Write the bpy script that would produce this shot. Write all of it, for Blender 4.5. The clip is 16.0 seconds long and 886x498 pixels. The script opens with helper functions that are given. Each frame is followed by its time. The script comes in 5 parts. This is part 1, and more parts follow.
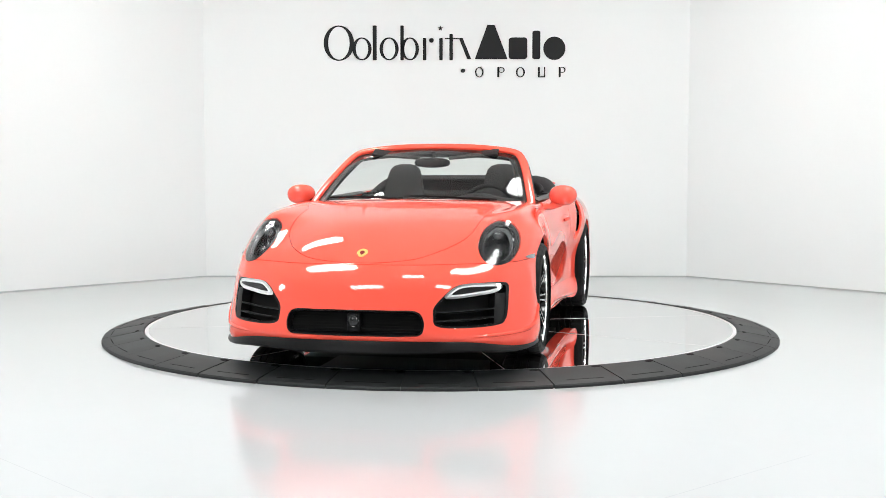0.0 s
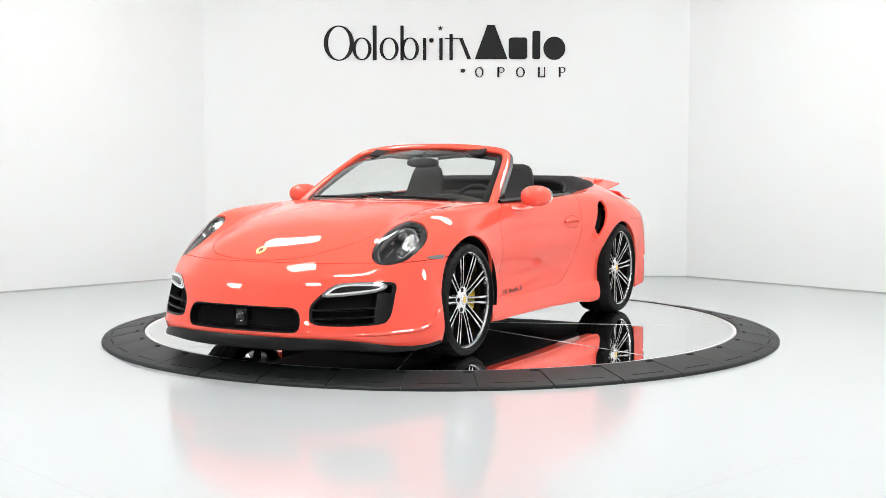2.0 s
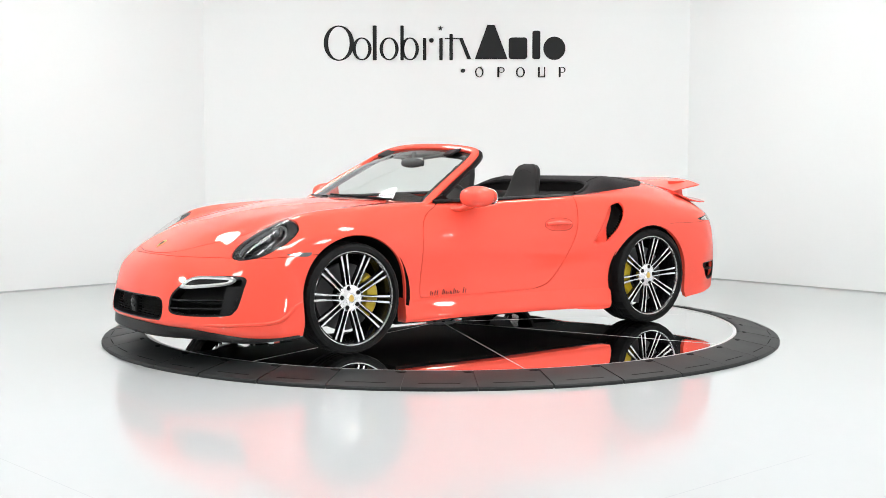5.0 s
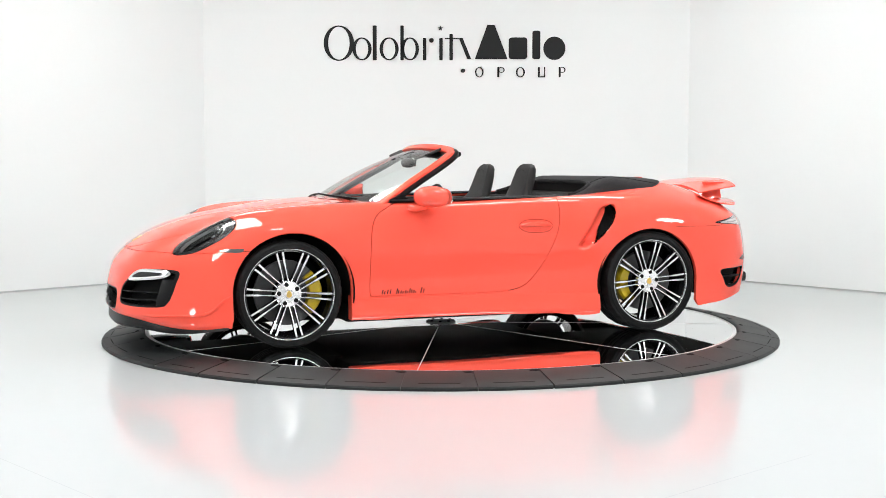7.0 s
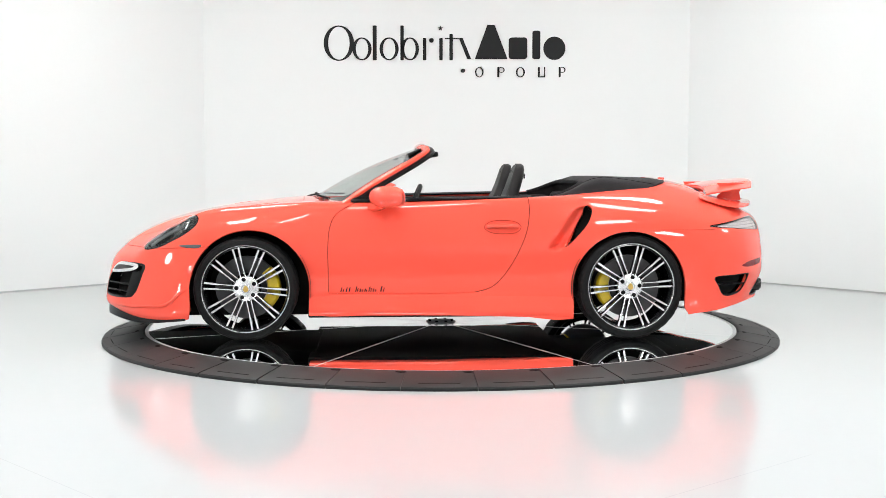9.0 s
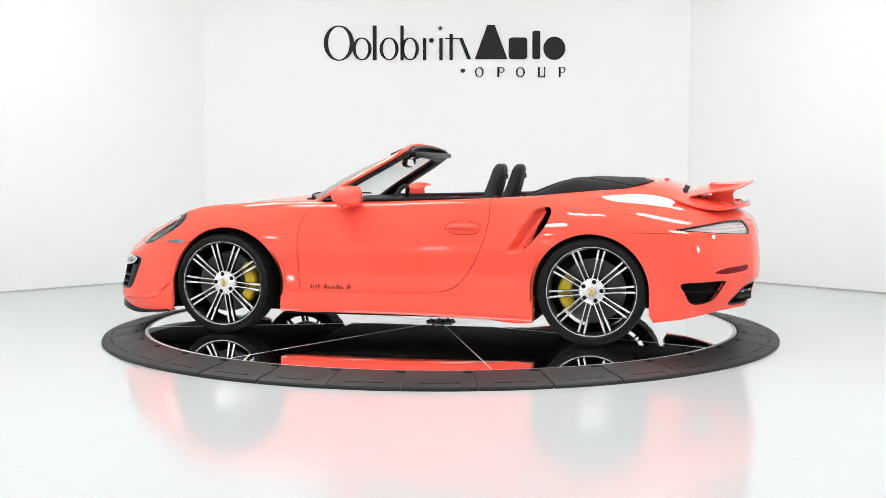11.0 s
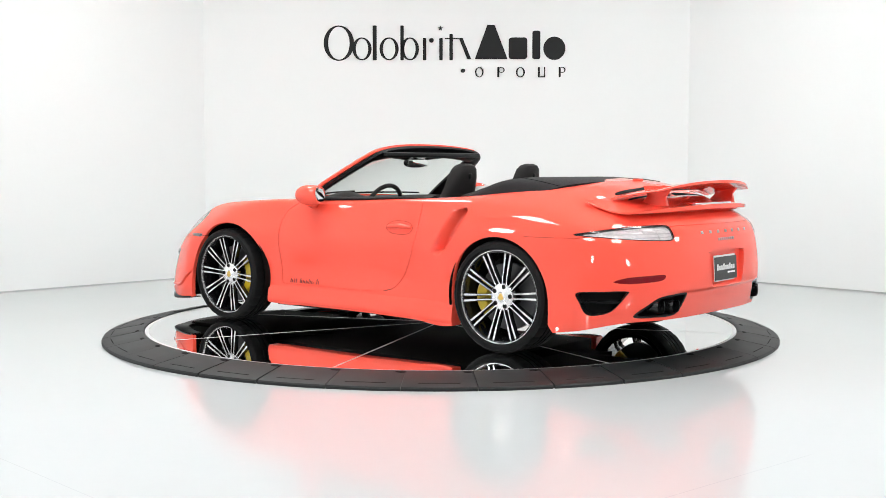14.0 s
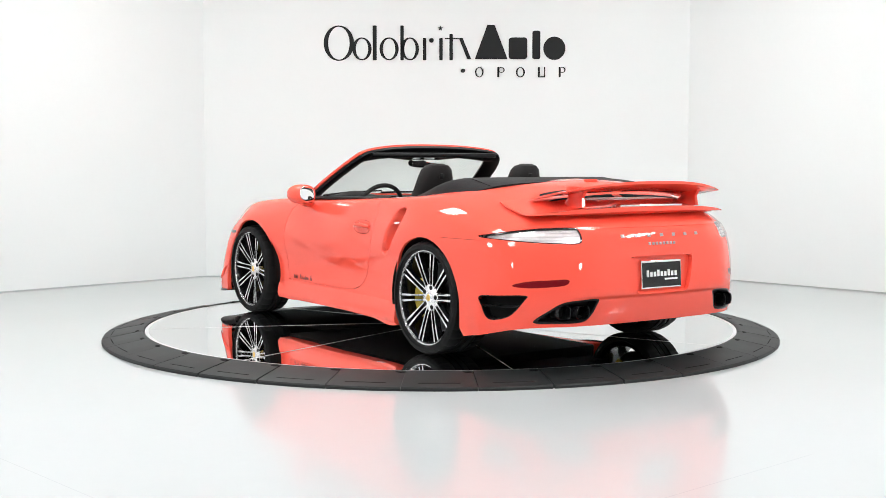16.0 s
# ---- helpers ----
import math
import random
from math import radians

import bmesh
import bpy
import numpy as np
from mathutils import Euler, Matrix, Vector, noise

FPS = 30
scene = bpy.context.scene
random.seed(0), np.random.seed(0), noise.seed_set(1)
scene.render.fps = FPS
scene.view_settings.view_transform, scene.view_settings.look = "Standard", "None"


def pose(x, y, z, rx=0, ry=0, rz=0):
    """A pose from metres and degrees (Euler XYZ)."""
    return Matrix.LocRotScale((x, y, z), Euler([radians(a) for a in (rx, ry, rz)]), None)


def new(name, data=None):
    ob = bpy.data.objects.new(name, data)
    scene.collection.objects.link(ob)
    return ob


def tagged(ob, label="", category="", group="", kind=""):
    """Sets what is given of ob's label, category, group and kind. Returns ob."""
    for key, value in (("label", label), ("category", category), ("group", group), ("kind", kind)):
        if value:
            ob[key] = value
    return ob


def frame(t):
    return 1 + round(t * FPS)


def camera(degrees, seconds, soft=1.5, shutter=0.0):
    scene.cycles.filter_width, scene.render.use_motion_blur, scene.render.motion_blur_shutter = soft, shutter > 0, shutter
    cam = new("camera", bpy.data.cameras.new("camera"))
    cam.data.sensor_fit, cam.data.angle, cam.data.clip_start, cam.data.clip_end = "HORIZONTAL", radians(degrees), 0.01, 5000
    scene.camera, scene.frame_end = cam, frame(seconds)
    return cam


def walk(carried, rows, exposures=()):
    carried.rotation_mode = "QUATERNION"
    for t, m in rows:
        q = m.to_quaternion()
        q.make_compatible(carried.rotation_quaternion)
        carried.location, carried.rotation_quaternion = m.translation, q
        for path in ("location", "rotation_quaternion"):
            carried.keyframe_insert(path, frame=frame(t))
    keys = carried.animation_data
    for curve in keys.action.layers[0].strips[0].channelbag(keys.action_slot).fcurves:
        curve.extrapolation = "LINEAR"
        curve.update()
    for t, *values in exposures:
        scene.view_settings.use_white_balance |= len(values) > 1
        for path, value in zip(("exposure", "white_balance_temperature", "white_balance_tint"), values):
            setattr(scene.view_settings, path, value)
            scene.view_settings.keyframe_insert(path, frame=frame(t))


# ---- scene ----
cam = camera(41.39, 16.0, soft=0.5)
DECK = 0.057                      # height of the turntable's top over the floor
EYE = pose(0.022, -8.299, 1.0942 + DECK, 90 - 3.968, 0, 0.045)
walk(cam, [(0, EYE), (16, EYE)], exposures=[(0, 0.32), (16, 0.32)])

# world: the studio is closed, so the sky only backs it
world = bpy.data.worlds.new("world")
scene.world = world
world.use_nodes = True
world.node_tree.nodes["Background"].inputs[0].default_value = (0.9, 0.95, 1.0, 1)
world.node_tree.nodes["Background"].inputs[1].default_value = 0.3

LAMP = 18.5                       # brightness of the softboxes under the ceiling


# ---- materials ----
def material(name, color=(0.8, 0.8, 0.8), rough=0.5, metal=0.0, coat=0.0, grain=0.0, scale=40.0, bump=0.0,
             stain=0.0, rough_var=0.0, emit=0.0, spec=0.5, sheen=0.0):
    m = bpy.data.materials.new(name)
    m.use_nodes = True
    nt = m.node_tree
    b = nt.nodes["Principled BSDF"]
    b.inputs["Base Color"].default_value = (*color, 1)
    b.inputs["Roughness"].default_value = rough
    b.inputs["Metallic"].default_value = metal
    b.inputs["Coat Weight"].default_value = coat
    b.inputs["Coat Roughness"].default_value = 0.02
    b.inputs["Specular IOR Level"].default_value = spec
    b.inputs["Sheen Weight"].default_value = sheen
    if emit:
        b.inputs["Emission Color"].default_value = (*color, 1)
        b.inputs["Emission Strength"].default_value = emit
    if grain or bump or stain or rough_var:
        tc = nt.nodes.new("ShaderNodeTexCoord")
        fine = nt.nodes.new("ShaderNodeTexNoise")
        fine.inputs["Scale"].default_value = scale
        fine.inputs["Detail"].default_value = 6
        nt.links.new(tc.outputs["Object"], fine.inputs["Vector"])
        wide = nt.nodes.new("ShaderNodeTexNoise")
        wide.inputs["Scale"].default_value = scale / 25
        wide.inputs["Detail"].default_value = 3
        nt.links.new(tc.outputs["Object"], wide.inputs["Vector"])
        if grain or stain:
            a = nt.nodes.new("ShaderNodeMath")
            a.operation = "MULTIPLY_ADD"
            nt.links.new(fine.outputs["Fac"], a.inputs[0])
            a.inputs[1].default_value = 2 * grain
            a.inputs[2].default_value = 1 - grain - stain
            c = nt.nodes.new("ShaderNodeMath")
            c.operation = "MULTIPLY_ADD"
            nt.links.new(wide.outputs["Fac"], c.inputs[0])
            c.inputs[1].default_value = 2 * stain
            nt.links.new(a.outputs[0], c.inputs[2])
            mix = nt.nodes.new("ShaderNodeVectorMath")
            mix.operation = "SCALE"
            mix.inputs[0].default_value = color
            nt.links.new(c.outputs[0], mix.inputs["Scale"])
            nt.links.new(mix.outputs[0], b.inputs["Base Color"])
        if rough_var:
            r = nt.nodes.new("ShaderNodeMath")
            r.operation = "MULTIPLY_ADD"
            nt.links.new(wide.outputs["Fac"], r.inputs[0])
            r.inputs[1].default_value = 2 * rough_var
            r.inputs[2].default_value = rough - rough_var
            nt.links.new(r.outputs[0], b.inputs["Roughness"])
        if bump:
            bp = nt.nodes.new("ShaderNodeBump")
            bp.inputs["Strength"].default_value = bump
            bp.inputs["Distance"].default_value = 0.002
            nt.links.new(fine.outputs["Fac"], bp.inputs["Height"])
            nt.links.new(bp.outputs[0], b.inputs["Normal"])
    return m


def glass(name, color=(1, 1, 1), rough=0.0, thin=True):
    m = bpy.data.materials.new(name)
    m.use_nodes = True
    nt = m.node_tree
    nt.nodes.remove(nt.nodes["Principled BSDF"])
    out = nt.nodes["Material Output"]
    tr = nt.nodes.new("ShaderNodeBsdfTransparent")
    tr.inputs[0].default_value = (*color, 1)
    gl = nt.nodes.new("ShaderNodeBsdfGlossy")
    gl.inputs["Roughness"].default_value = rough
    lw = nt.nodes.new("ShaderNodeLayerWeight")
    pw = nt.nodes.new("ShaderNodeMath")
    pw.operation = "POWER"
    pw.inputs[1].default_value = 4.5
    nt.links.new(lw.outputs["Facing"], pw.inputs[0])
    fr = nt.nodes.new("ShaderNodeMath")
    fr.operation = "MULTIPLY_ADD"
    fr.inputs[1].default_value = 0.9
    fr.inputs[2].default_value = 0.035
    nt.links.new(pw.outputs[0], fr.inputs[0])
    mx = nt.nodes.new("ShaderNodeMixShader")
    nt.links.new(fr.outputs[0], mx.inputs[0])
    nt.links.new(tr.outputs[0], mx.inputs[1])
    nt.links.new(gl.outputs[0], mx.inputs[2])
    nt.links.new(mx.outputs[0], out.inputs[0])
    return m


PAINT = material("coral_red_paint", (0.90, 0.094, 0.060), 0.5, 0.0, coat=1.0, spec=0.0)
BLACK_TRIM = material("black_satin_plastic", (0.004, 0.004, 0.0045), 0.36, grain=0.15, scale=300, bump=0.05, spec=0.2)
BLACK_DEEP = material("black_cavity", (0.006, 0.006, 0.006), 0.8, spec=0.15)
GLOSS_BLACK = material("gloss_black", (0.008, 0.008, 0.009), 0.12)
RUBBER = material("tyre_rubber", (0.005, 0.005, 0.0053), 0.6, grain=0.2, scale=160, bump=0.12, spec=0.16)
LEATHER = material("black_leather", (0.017, 0.015, 0.015), 0.5, grain=0.2, scale=420, bump=0.25, spec=0.18)
FABRIC = material("black_canvas", (0.011, 0.009, 0.010), 0.9, grain=0.3, scale=700, bump=0.3, sheen=0.05, spec=0.2)
SILVER = material("machined_aluminium", (0.92, 0.92, 0.93), 0.26, 0.75, rough_var=0.05, scale=60)
CHROME = material("chrome", (0.85, 0.85, 0.86), 0.05, 1.0)
STEEL = material("brake_steel", (0.09, 0.09, 0.093), 0.42, 1.0, grain=0.1, scale=120)
YELLOW = material("yellow_caliper_paint", (0.72, 0.50, 0.015), 0.3, coat=0.5)
GOLD = material("gold_enamel", (0.75, 0.50, 0.14), 0.3, 0.7)
CLEAR = glass("clear_lens")
SCREEN = glass("windscreen_glass", (0.86, 0.90, 0.88))
TAIL_LENS = glass("tail_lens", (0.92, 0.88, 0.88))
BADGE = material("badge_metal", (0.42, 0.40, 0.40), 0.3, 0.8)
LENS_GLASS = material("smoky_lens", (0.03, 0.032, 0.035), 0.06, coat=1.0)
GLASSY = material("frosted_lens", (0.62, 0.63, 0.64), 0.12, coat=1.0)
LAMP_SILVER = material("lamp_reflector", (0.76, 0.74, 0.74), 0.25, 0.3)
DARK_RED = material("dark_red_dish_shade", (0.26, 0.012, 0.008), 0.6, spec=0.0)
MARKER = material("side_marker_lens", (0.20, 0.20, 0.205), 0.12, 0.6, coat=0.6)
RED_LENS = material("red_lens", (0.16, 0.002, 0.006), 0.25, spec=0.3)
MIRROR = material("mirror_glass", (0.9, 0.9, 0.9), 0.01, 1.0)
SIGN_BLACK = material("black_sign_acrylic", (0.006, 0.006, 0.0065), 0.45, spec=0.2)
WALL = material("white_wall_paint", (0.765, 0.78, 0.775), 0.75, grain=0.008, stain=0.012, scale=30, bump=0.02, spec=0.2)
CEIL = material("white_ceiling_paint", (0.74, 0.75, 0.75), 0.9, grain=0.01, scale=20)
FLOOR = material("white_epoxy_floor", (0.475, 0.492, 0.497), 0.11, grain=0.008, stain=0.012, scale=12, rough_var=0.04, bump=0.01, spec=0.4)
JOINT = material("grey_wall_joint", (0.36, 0.37, 0.37), 0.5)
FLOOR_JOINT = material("pale_floor_joint", (0.43, 0.445, 0.45), 0.2)
DISC = material("polished_mirror_steel", (0.84, 0.85, 0.85), 0.025, 1.0, rough_var=0.012, scale=10)
DISC_GAP = material("grey_seam", (0.30, 0.30, 0.30), 0.6)
HUB_GREY = material("hub_cover_grey", (0.34, 0.35, 0.35), 0.45, grain=0.1, scale=80)
LAMP_BACK = material("tail_reflector", (0.68, 0.66, 0.67), 0.28, 0.5, grain=0.3, scale=90, bump=0.5)
LAMP_DIM = material("light_guide_plastic", (0.12, 0.125, 0.13), 0.12, coat=1.0)
ALU = material("white_aluminium_edge", (0.80, 0.80, 0.80), 0.3, 0.6)
RAMP = material("black_rubber_ramp", (0.012, 0.013, 0.0135), 0.5, grain=0.2, stain=0.15, scale=60, bump=0.12, rough_var=0.08, spec=0.28)
LAMP_GLOW = material("softbox_cloth", (0.975, 0.99, 0.985), 0.9, emit=LAMP)
STAND_GLOW = material("octagon_lamp_cloth", (0.975, 0.99, 0.985), 0.9, emit=30.0)


# ---- mesh helpers ----
def smooth(me, on=True):
    me.polygons.foreach_set("use_smooth", [on] * len(me.polygons))


def link(name, me, mat, parent=None, label=""):
    me.materials.append(mat)
    ob = new(name, me)
    if parent is not None:
        ob.parent = parent
    if label:
        ob["label"] = label
    return ob


def part(name, bm, mat, parent=None, label="", sharp=40):
    """Links a bmesh as one mesh object."""
    bmesh.ops.recalc_face_normals(bm, faces=bm.faces)
    for f in bm.faces:
        f.smooth = True
    for e in bm.edges:
        e.smooth = len(e.link_faces) < 2 or e.calc_face_angle(0) < radians(sharp)
    me = bpy.data.meshes.new(name)
    bm.to_mesh(me)
    bm.free()
    return link(name, me, mat, parent, label)


def box_bm(x0, x1, y0, y1, z0, z1, bevel=0.0, seg=2):
    bm = bmesh.new()
    bmesh.ops.create_cube(bm, size=1.0)
    for v in bm.verts:
        v.co = Vector(((x0 + x1) / 2 + v.co.x * (x1 - x0), (y0 + y1) / 2 + v.co.y * (y1 - y0), (z0 + z1) / 2 + v.co.z * (z1 - z0)))
    if bevel:
        bmesh.ops.bevel(bm, geom=bm.edges[:], offset=bevel, segments=seg, affect="EDGES", profile=0.5)
    return bm


def spline(knots, n):
    """Natural cubic spline through the knots (k, d), n points a span."""
    k = np.array(knots, float)
    m = len(k)
    A = np.eye(m)
    B = np.zeros_like(k)
    for i in range(1, m - 1):
        A[i, i - 1:i + 2] = 1, 4, 1
        B[i] = 6 * (k[i - 1] - 2 * k[i] + k[i + 1])
    M = np.linalg.solve(A, B)
    out = []
    for i in range(m - 1):
        for t in np.arange(n) / n:
            a, b = 1 - t, t
            out.append(a * k[i] + b * k[i + 1] + ((a ** 3 - a) * M[i] + (b ** 3 - b) * M[i + 1]) / 6)
    out.append(k[-1])
    return np.array(out)


def loop(knots, n=8):
    """Closed Catmull-Rom curve through 2D or 3D knots."""
    k = np.array(knots, float)
    out = []
    for i in range(len(k)):
        p0, p1, p2, p3 = k[i - 1], k[i], k[(i + 1) % len(k)], k[(i + 2) % len(k)]
        for t in np.arange(n) / n:
            out.append(0.5 * (2 * p1 + (p2 - p0) * t + (2 * p0 - 5 * p1 + 4 * p2 - p3) * t * t + (3 * p1 - p0 - 3 * p2 + p3) * t ** 3))
    return np.array(out)


def inside(poly, pts):
    """Signed distance of 2D points to a closed outline, negative inside."""
    d = np.full(len(pts), 1e9)
    odd = np.zeros(len(pts), bool)
    for a, b in zip(poly, np.roll(poly, -1, 0)):
        e = b - a
        w = pts - a
        t = np.clip((w @ e) / max(e @ e, 1e-12), 0, 1)
        d = np.minimum(d, np.hypot(*(w - t[:, None] * e).T))
        c = (a[1] > pts[:, 1]) != (b[1] > pts[:, 1])
        if abs(e[1]) > 1e-12:
            odd ^= c & (pts[:, 0] < a[0] + (pts[:, 1] - a[1]) * e[0] / e[1])
    return np.where(odd, -d, d)


class Sheet:
    """A triangle sheet with smooth normals, which can be cut along level lines."""

    def __init__(self, V, N, T):
        self.V, self.N, self.T = np.asarray(V, float).reshape(-1, 3), np.asarray(N, float).reshape(-1, 3), np.asarray(T, int).reshape(-1, 3)

    @staticmethod
    def grid(P):
        n, m = P.shape[:2]
        du, dv = np.gradient(P, axis=0), np.gradient(P, axis=1)
        N = np.cross(dv, du)
        N /= np.maximum(np.linalg.norm(N, axis=2, keepdims=True), 1e-9)
        i = np.arange(n * m).reshape(n, m)
        a, b, c, d = i[:-1, :-1].ravel(), i[1:, :-1].ravel(), i[1:, 1:].ravel(), i[:-1, 1:].ravel()
        return Sheet(P, N, np.concatenate([np.stack([a, c, b], 1), np.stack([a, d, c], 1)]))

    def cut(self, phi):
        """Two sheets: where phi(V) < 0, and the rest."""
        f = phi(self.V)
        f = np.where(np.abs(f) < 1e-5, 1e-5, f)
        s = (f < 0)[self.T]
        k = s.sum(1)
        V, N = list(self.V), list(self.N)
        ins, outs = [list(map(tuple, self.T[k == 3]))], [list(map(tuple, self.T[k == 0]))]
        made = {}

        def mid(a, b):
            key = (min(a, b), max(a, b))
            if key not in made:
                t = f[a] / (f[a] - f[b])
                made[key] = len(V)
                V.append(self.V[a] + t * (self.V[b] - self.V[a]))
                q = self.N[a] + t * (self.N[b] - self.N[a])
                N.append(q / max(np.linalg.norm(q), 1e-9))
            return made[key]

        i2, o2 = [], []
        for T in self.T[(k == 1) | (k == 2)]:
            t = [int(q) for q in T]
            neg = [f[q] < 0 for q in t]
            j = neg.index(True) if sum(neg) == 1 else neg.index(False)
            a, b, c = t[j], t[(j + 1) % 3], t[(j + 2) % 3]
            p, q = mid(a, b), mid(a, c)
            one, two = (i2, o2) if sum(neg) == 1 else (o2, i2)
            one.append((a, p, q))
            two.extend([(p, b, c), (p, c, q)])
        V, N = np.array(V), np.array(N)
        return Sheet(V, N, ins[0] + i2).clean(), Sheet(V, N, outs[0] + o2).clean()

    def clean(self):
        if not len(self.T):
            return self
        used, back = np.unique(self.T, return_inverse=True)
        return Sheet(self.V[used], self.N[used], back.reshape(-1, 3))

    def main(self, least=0.03):
        """The sheet without loose slivers."""
        root = np.arange(len(self.V))
        while True:
            low = root[self.T].min(1)
            nxt = root.copy()
            for k in range(3):
                np.minimum.at(nxt, self.T[:, k], low)
            nxt = nxt[nxt]
            if (nxt == root).all():
                break
            root = nxt
        lab = root[self.T[:, 0]]
        ids, count = np.unique(lab, return_counts=True)
        return Sheet(self.V, self.N, self.T[np.isin(lab, ids[count > least * len(lab)])]).clean()

    def without(self, phi):
        return self.cut(phi)[1]

    def mirrored(self):
        s = np.array([1, -1, 1])
        return Sheet(self.V * s, self.N * s, self.T[:, ::-1])

    def plus(self, o):
        return Sheet(np.concatenate([self.V, o.V]), np.concatenate([self.N, o.N]), np.concatenate([self.T, o.T + len(self.V)]))

    def both(self):
        m = self.mirrored()
        n = len(self.V)
        seat = np.where(np.abs(self.V[:, 1]) < 1e-5, np.arange(n), np.arange(n) + n)
        return Sheet(np.concatenate([self.V, m.V]), np.concatenate([self.N, m.N]), np.concatenate([self.T, seat[m.T]])).clean()

    def shifted(self, d):
        return Sheet(self.V + self.N * d, self.N, self.T)

    def edges(self):
        """Rim edges (a, b), in the order of their triangles, but for those on the middle plane."""
        T = self.T
        e = np.concatenate([T[:, [0, 1]], T[:, [1, 2]], T[:, [2, 0]]])
        key = np.sort(e, 1)
        _, first, count = np.unique(key, axis=0, return_index=True, return_counts=True)
        e = e[first[count == 1]]
        return e[~((np.abs(self.V[e[:, 0], 1]) < 1e-4) & (np.abs(self.V[e[:, 1], 1]) < 1e-4))]

    def rim(self, depth):
        """The sheet with its edges turned inwards by depth."""
        e = self.edges()
        if not len(e):
            return self
        A, B = self.V[e[:, 0]], self.V[e[:, 1]]
        a, b = A - self.N[e[:, 0]] * depth, B - self.N[e[:, 1]] * depth
        n = np.cross(B - A, self.N[e[:, 0]])
        n /= np.maximum(np.linalg.norm(n, axis=1, keepdims=True), 1e-9)
        k = len(e)
        i = np.arange(k)
        T = np.concatenate([np.stack([i + k, i, i + 2 * k], 1), np.stack([i + k, i + 2 * k, i + 3 * k], 1)])
        return self.plus(Sheet(np.concatenate([A, B, a, b]), np.concatenate([n] * 4), T))

    def mesh(self, name, mat, parent=None, label=""):
        me = bpy.data.meshes.new(name)
        me.from_pydata(self.V.tolist(), [], self.T.tolist())
        me.update()
        smooth(me)
        me.normals_split_custom_set_from_vertices(self.N.tolist())
        return link(name, me, mat, parent, label)


def tube(path, radius, sides=8, closed=False, flat=1.0):
    """A bmesh tube along 3D points."""
    bm = bmesh.new()
    p = [Vector(q) for q in path]
    rings = []
    side = None
    for i, q in enumerate(p):
        a = p[i - 1] if (i or closed) else p[i]
        b = p[(i + 1) % len(p)] if (i < len(p) - 1 or closed) else p[i]
        d = (b - a).normalized()
        if side is None:
            side = d.cross(Vector((0.13, 0.21, 0.97))).normalized()
        side = (side - d * side.dot(d)).normalized()
        up = d.cross(side)
        r = radius[i] if hasattr(radius, "__len__") else radius
        rings.append([bm.verts.new(q + r * (side * math.cos(t) + up * flat * math.sin(t))) for t in (2 * math.pi * k / sides for k in range(sides))])
    n = len(rings)
    for i in range(n if closed else n - 1):
        A, B = rings[i], rings[(i + 1) % n]
        for k in range(sides):
            bm.faces.new((A[k], A[(k + 1) % sides], B[(k + 1) % sides], B[k]))
    if not closed:
        bm.faces.new(rings[0][::-1])
        bm.faces.new(rings[-1])
    return bm


def sweep(path, sections, closed_section=True, cap=True):
    """A bmesh through explicit rings of points."""
    bm = bmesh.new()
    rings = [[bm.verts.new(q) for q in ring] for ring in sections]
    for A, B in zip(rings, rings[1:]):
        m = len(A)
        for k in range(m if closed_section else m - 1):
            bm.faces.new((A[k], A[(k + 1) % m], B[(k + 1) % m], B[k]))
    if cap and closed_section:
        bm.faces.new(rings[0][::-1])
        bm.faces.new(rings[-1])
    return bm


def lathe(profile, steps, axis="y", full=True):
    """A bmesh turned from (radius, along) pairs round the axis."""
    bm = bmesh.new()
    rings = []
    for k in range(steps):
        a = 2 * math.pi * k / steps
        c, s = math.cos(a), math.sin(a)
        rings.append([bm.verts.new((r * c, h, r * s) if axis == "y" else (r * c, r * s, h)) for r, h in profile])
    for k in range(steps):
        A, B = rings[k], rings[(k + 1) % steps]
        for i in range(len(profile) - 1):
            bm.faces.new((A[i], B[i], B[i + 1], A[i + 1]))
    return bm


def slab(outline, z0, z1, bevel=0.0):
    """A bmesh plate from a 2D outline in x, y."""
    bm = bmesh.new()
    f = bm.faces.new([bm.verts.new((x, y, z0)) for x, y in outline])
    got = bmesh.ops.extrude_face_region(bm, geom=[f])
    top = [v for v in got["geom"] if isinstance(v, bmesh.types.BMVert)]
    for v in top:
        v.co.z = z1
    if bevel:
        rim = [e for e in bm.edges if all(v in top for v in e.verts)]
        bmesh.ops.bevel(bm, geom=rim, offset=bevel, segments=2, affect="EDGES")
    return bm


def moved(bm, m):
    bm.transform(m)
    return bm


# ---- the studio ----
BACK, CEILING = 4.06, 4.6
PLAN = [(-2.49, BACK), (2.585, BACK), (5.9, 0.34), (5.9, -9.5), (3.4, -12.0), (-3.4, -12.0), (-5.9, -9.5), (-5.9, 0.60)]


def wall(name, a, b):
    a, b = Vector((*a, 0)), Vector((*b, 0))
    d = (b - a).normalized()
    n = Vector((-d.y, d.x, 0)) * 0.12          # outwards
    bm = bmesh.new()
    low = [bm.verts.new(p) for p in (a, b, b + n + d * 0.05, a + n - d * 0.05)]
    f = bm.faces.new(low)
    got = bmesh.ops.extrude_face_region(bm, geom=[f])
    for v in got["geom"]:
        if isinstance(v, bmesh.types.BMVert):
            v.co.z = CEILING
    ob = part(name, bm, WALL)
    tagged(ob, "smooth white painted studio wall", "wall", kind="structure")
    return ob


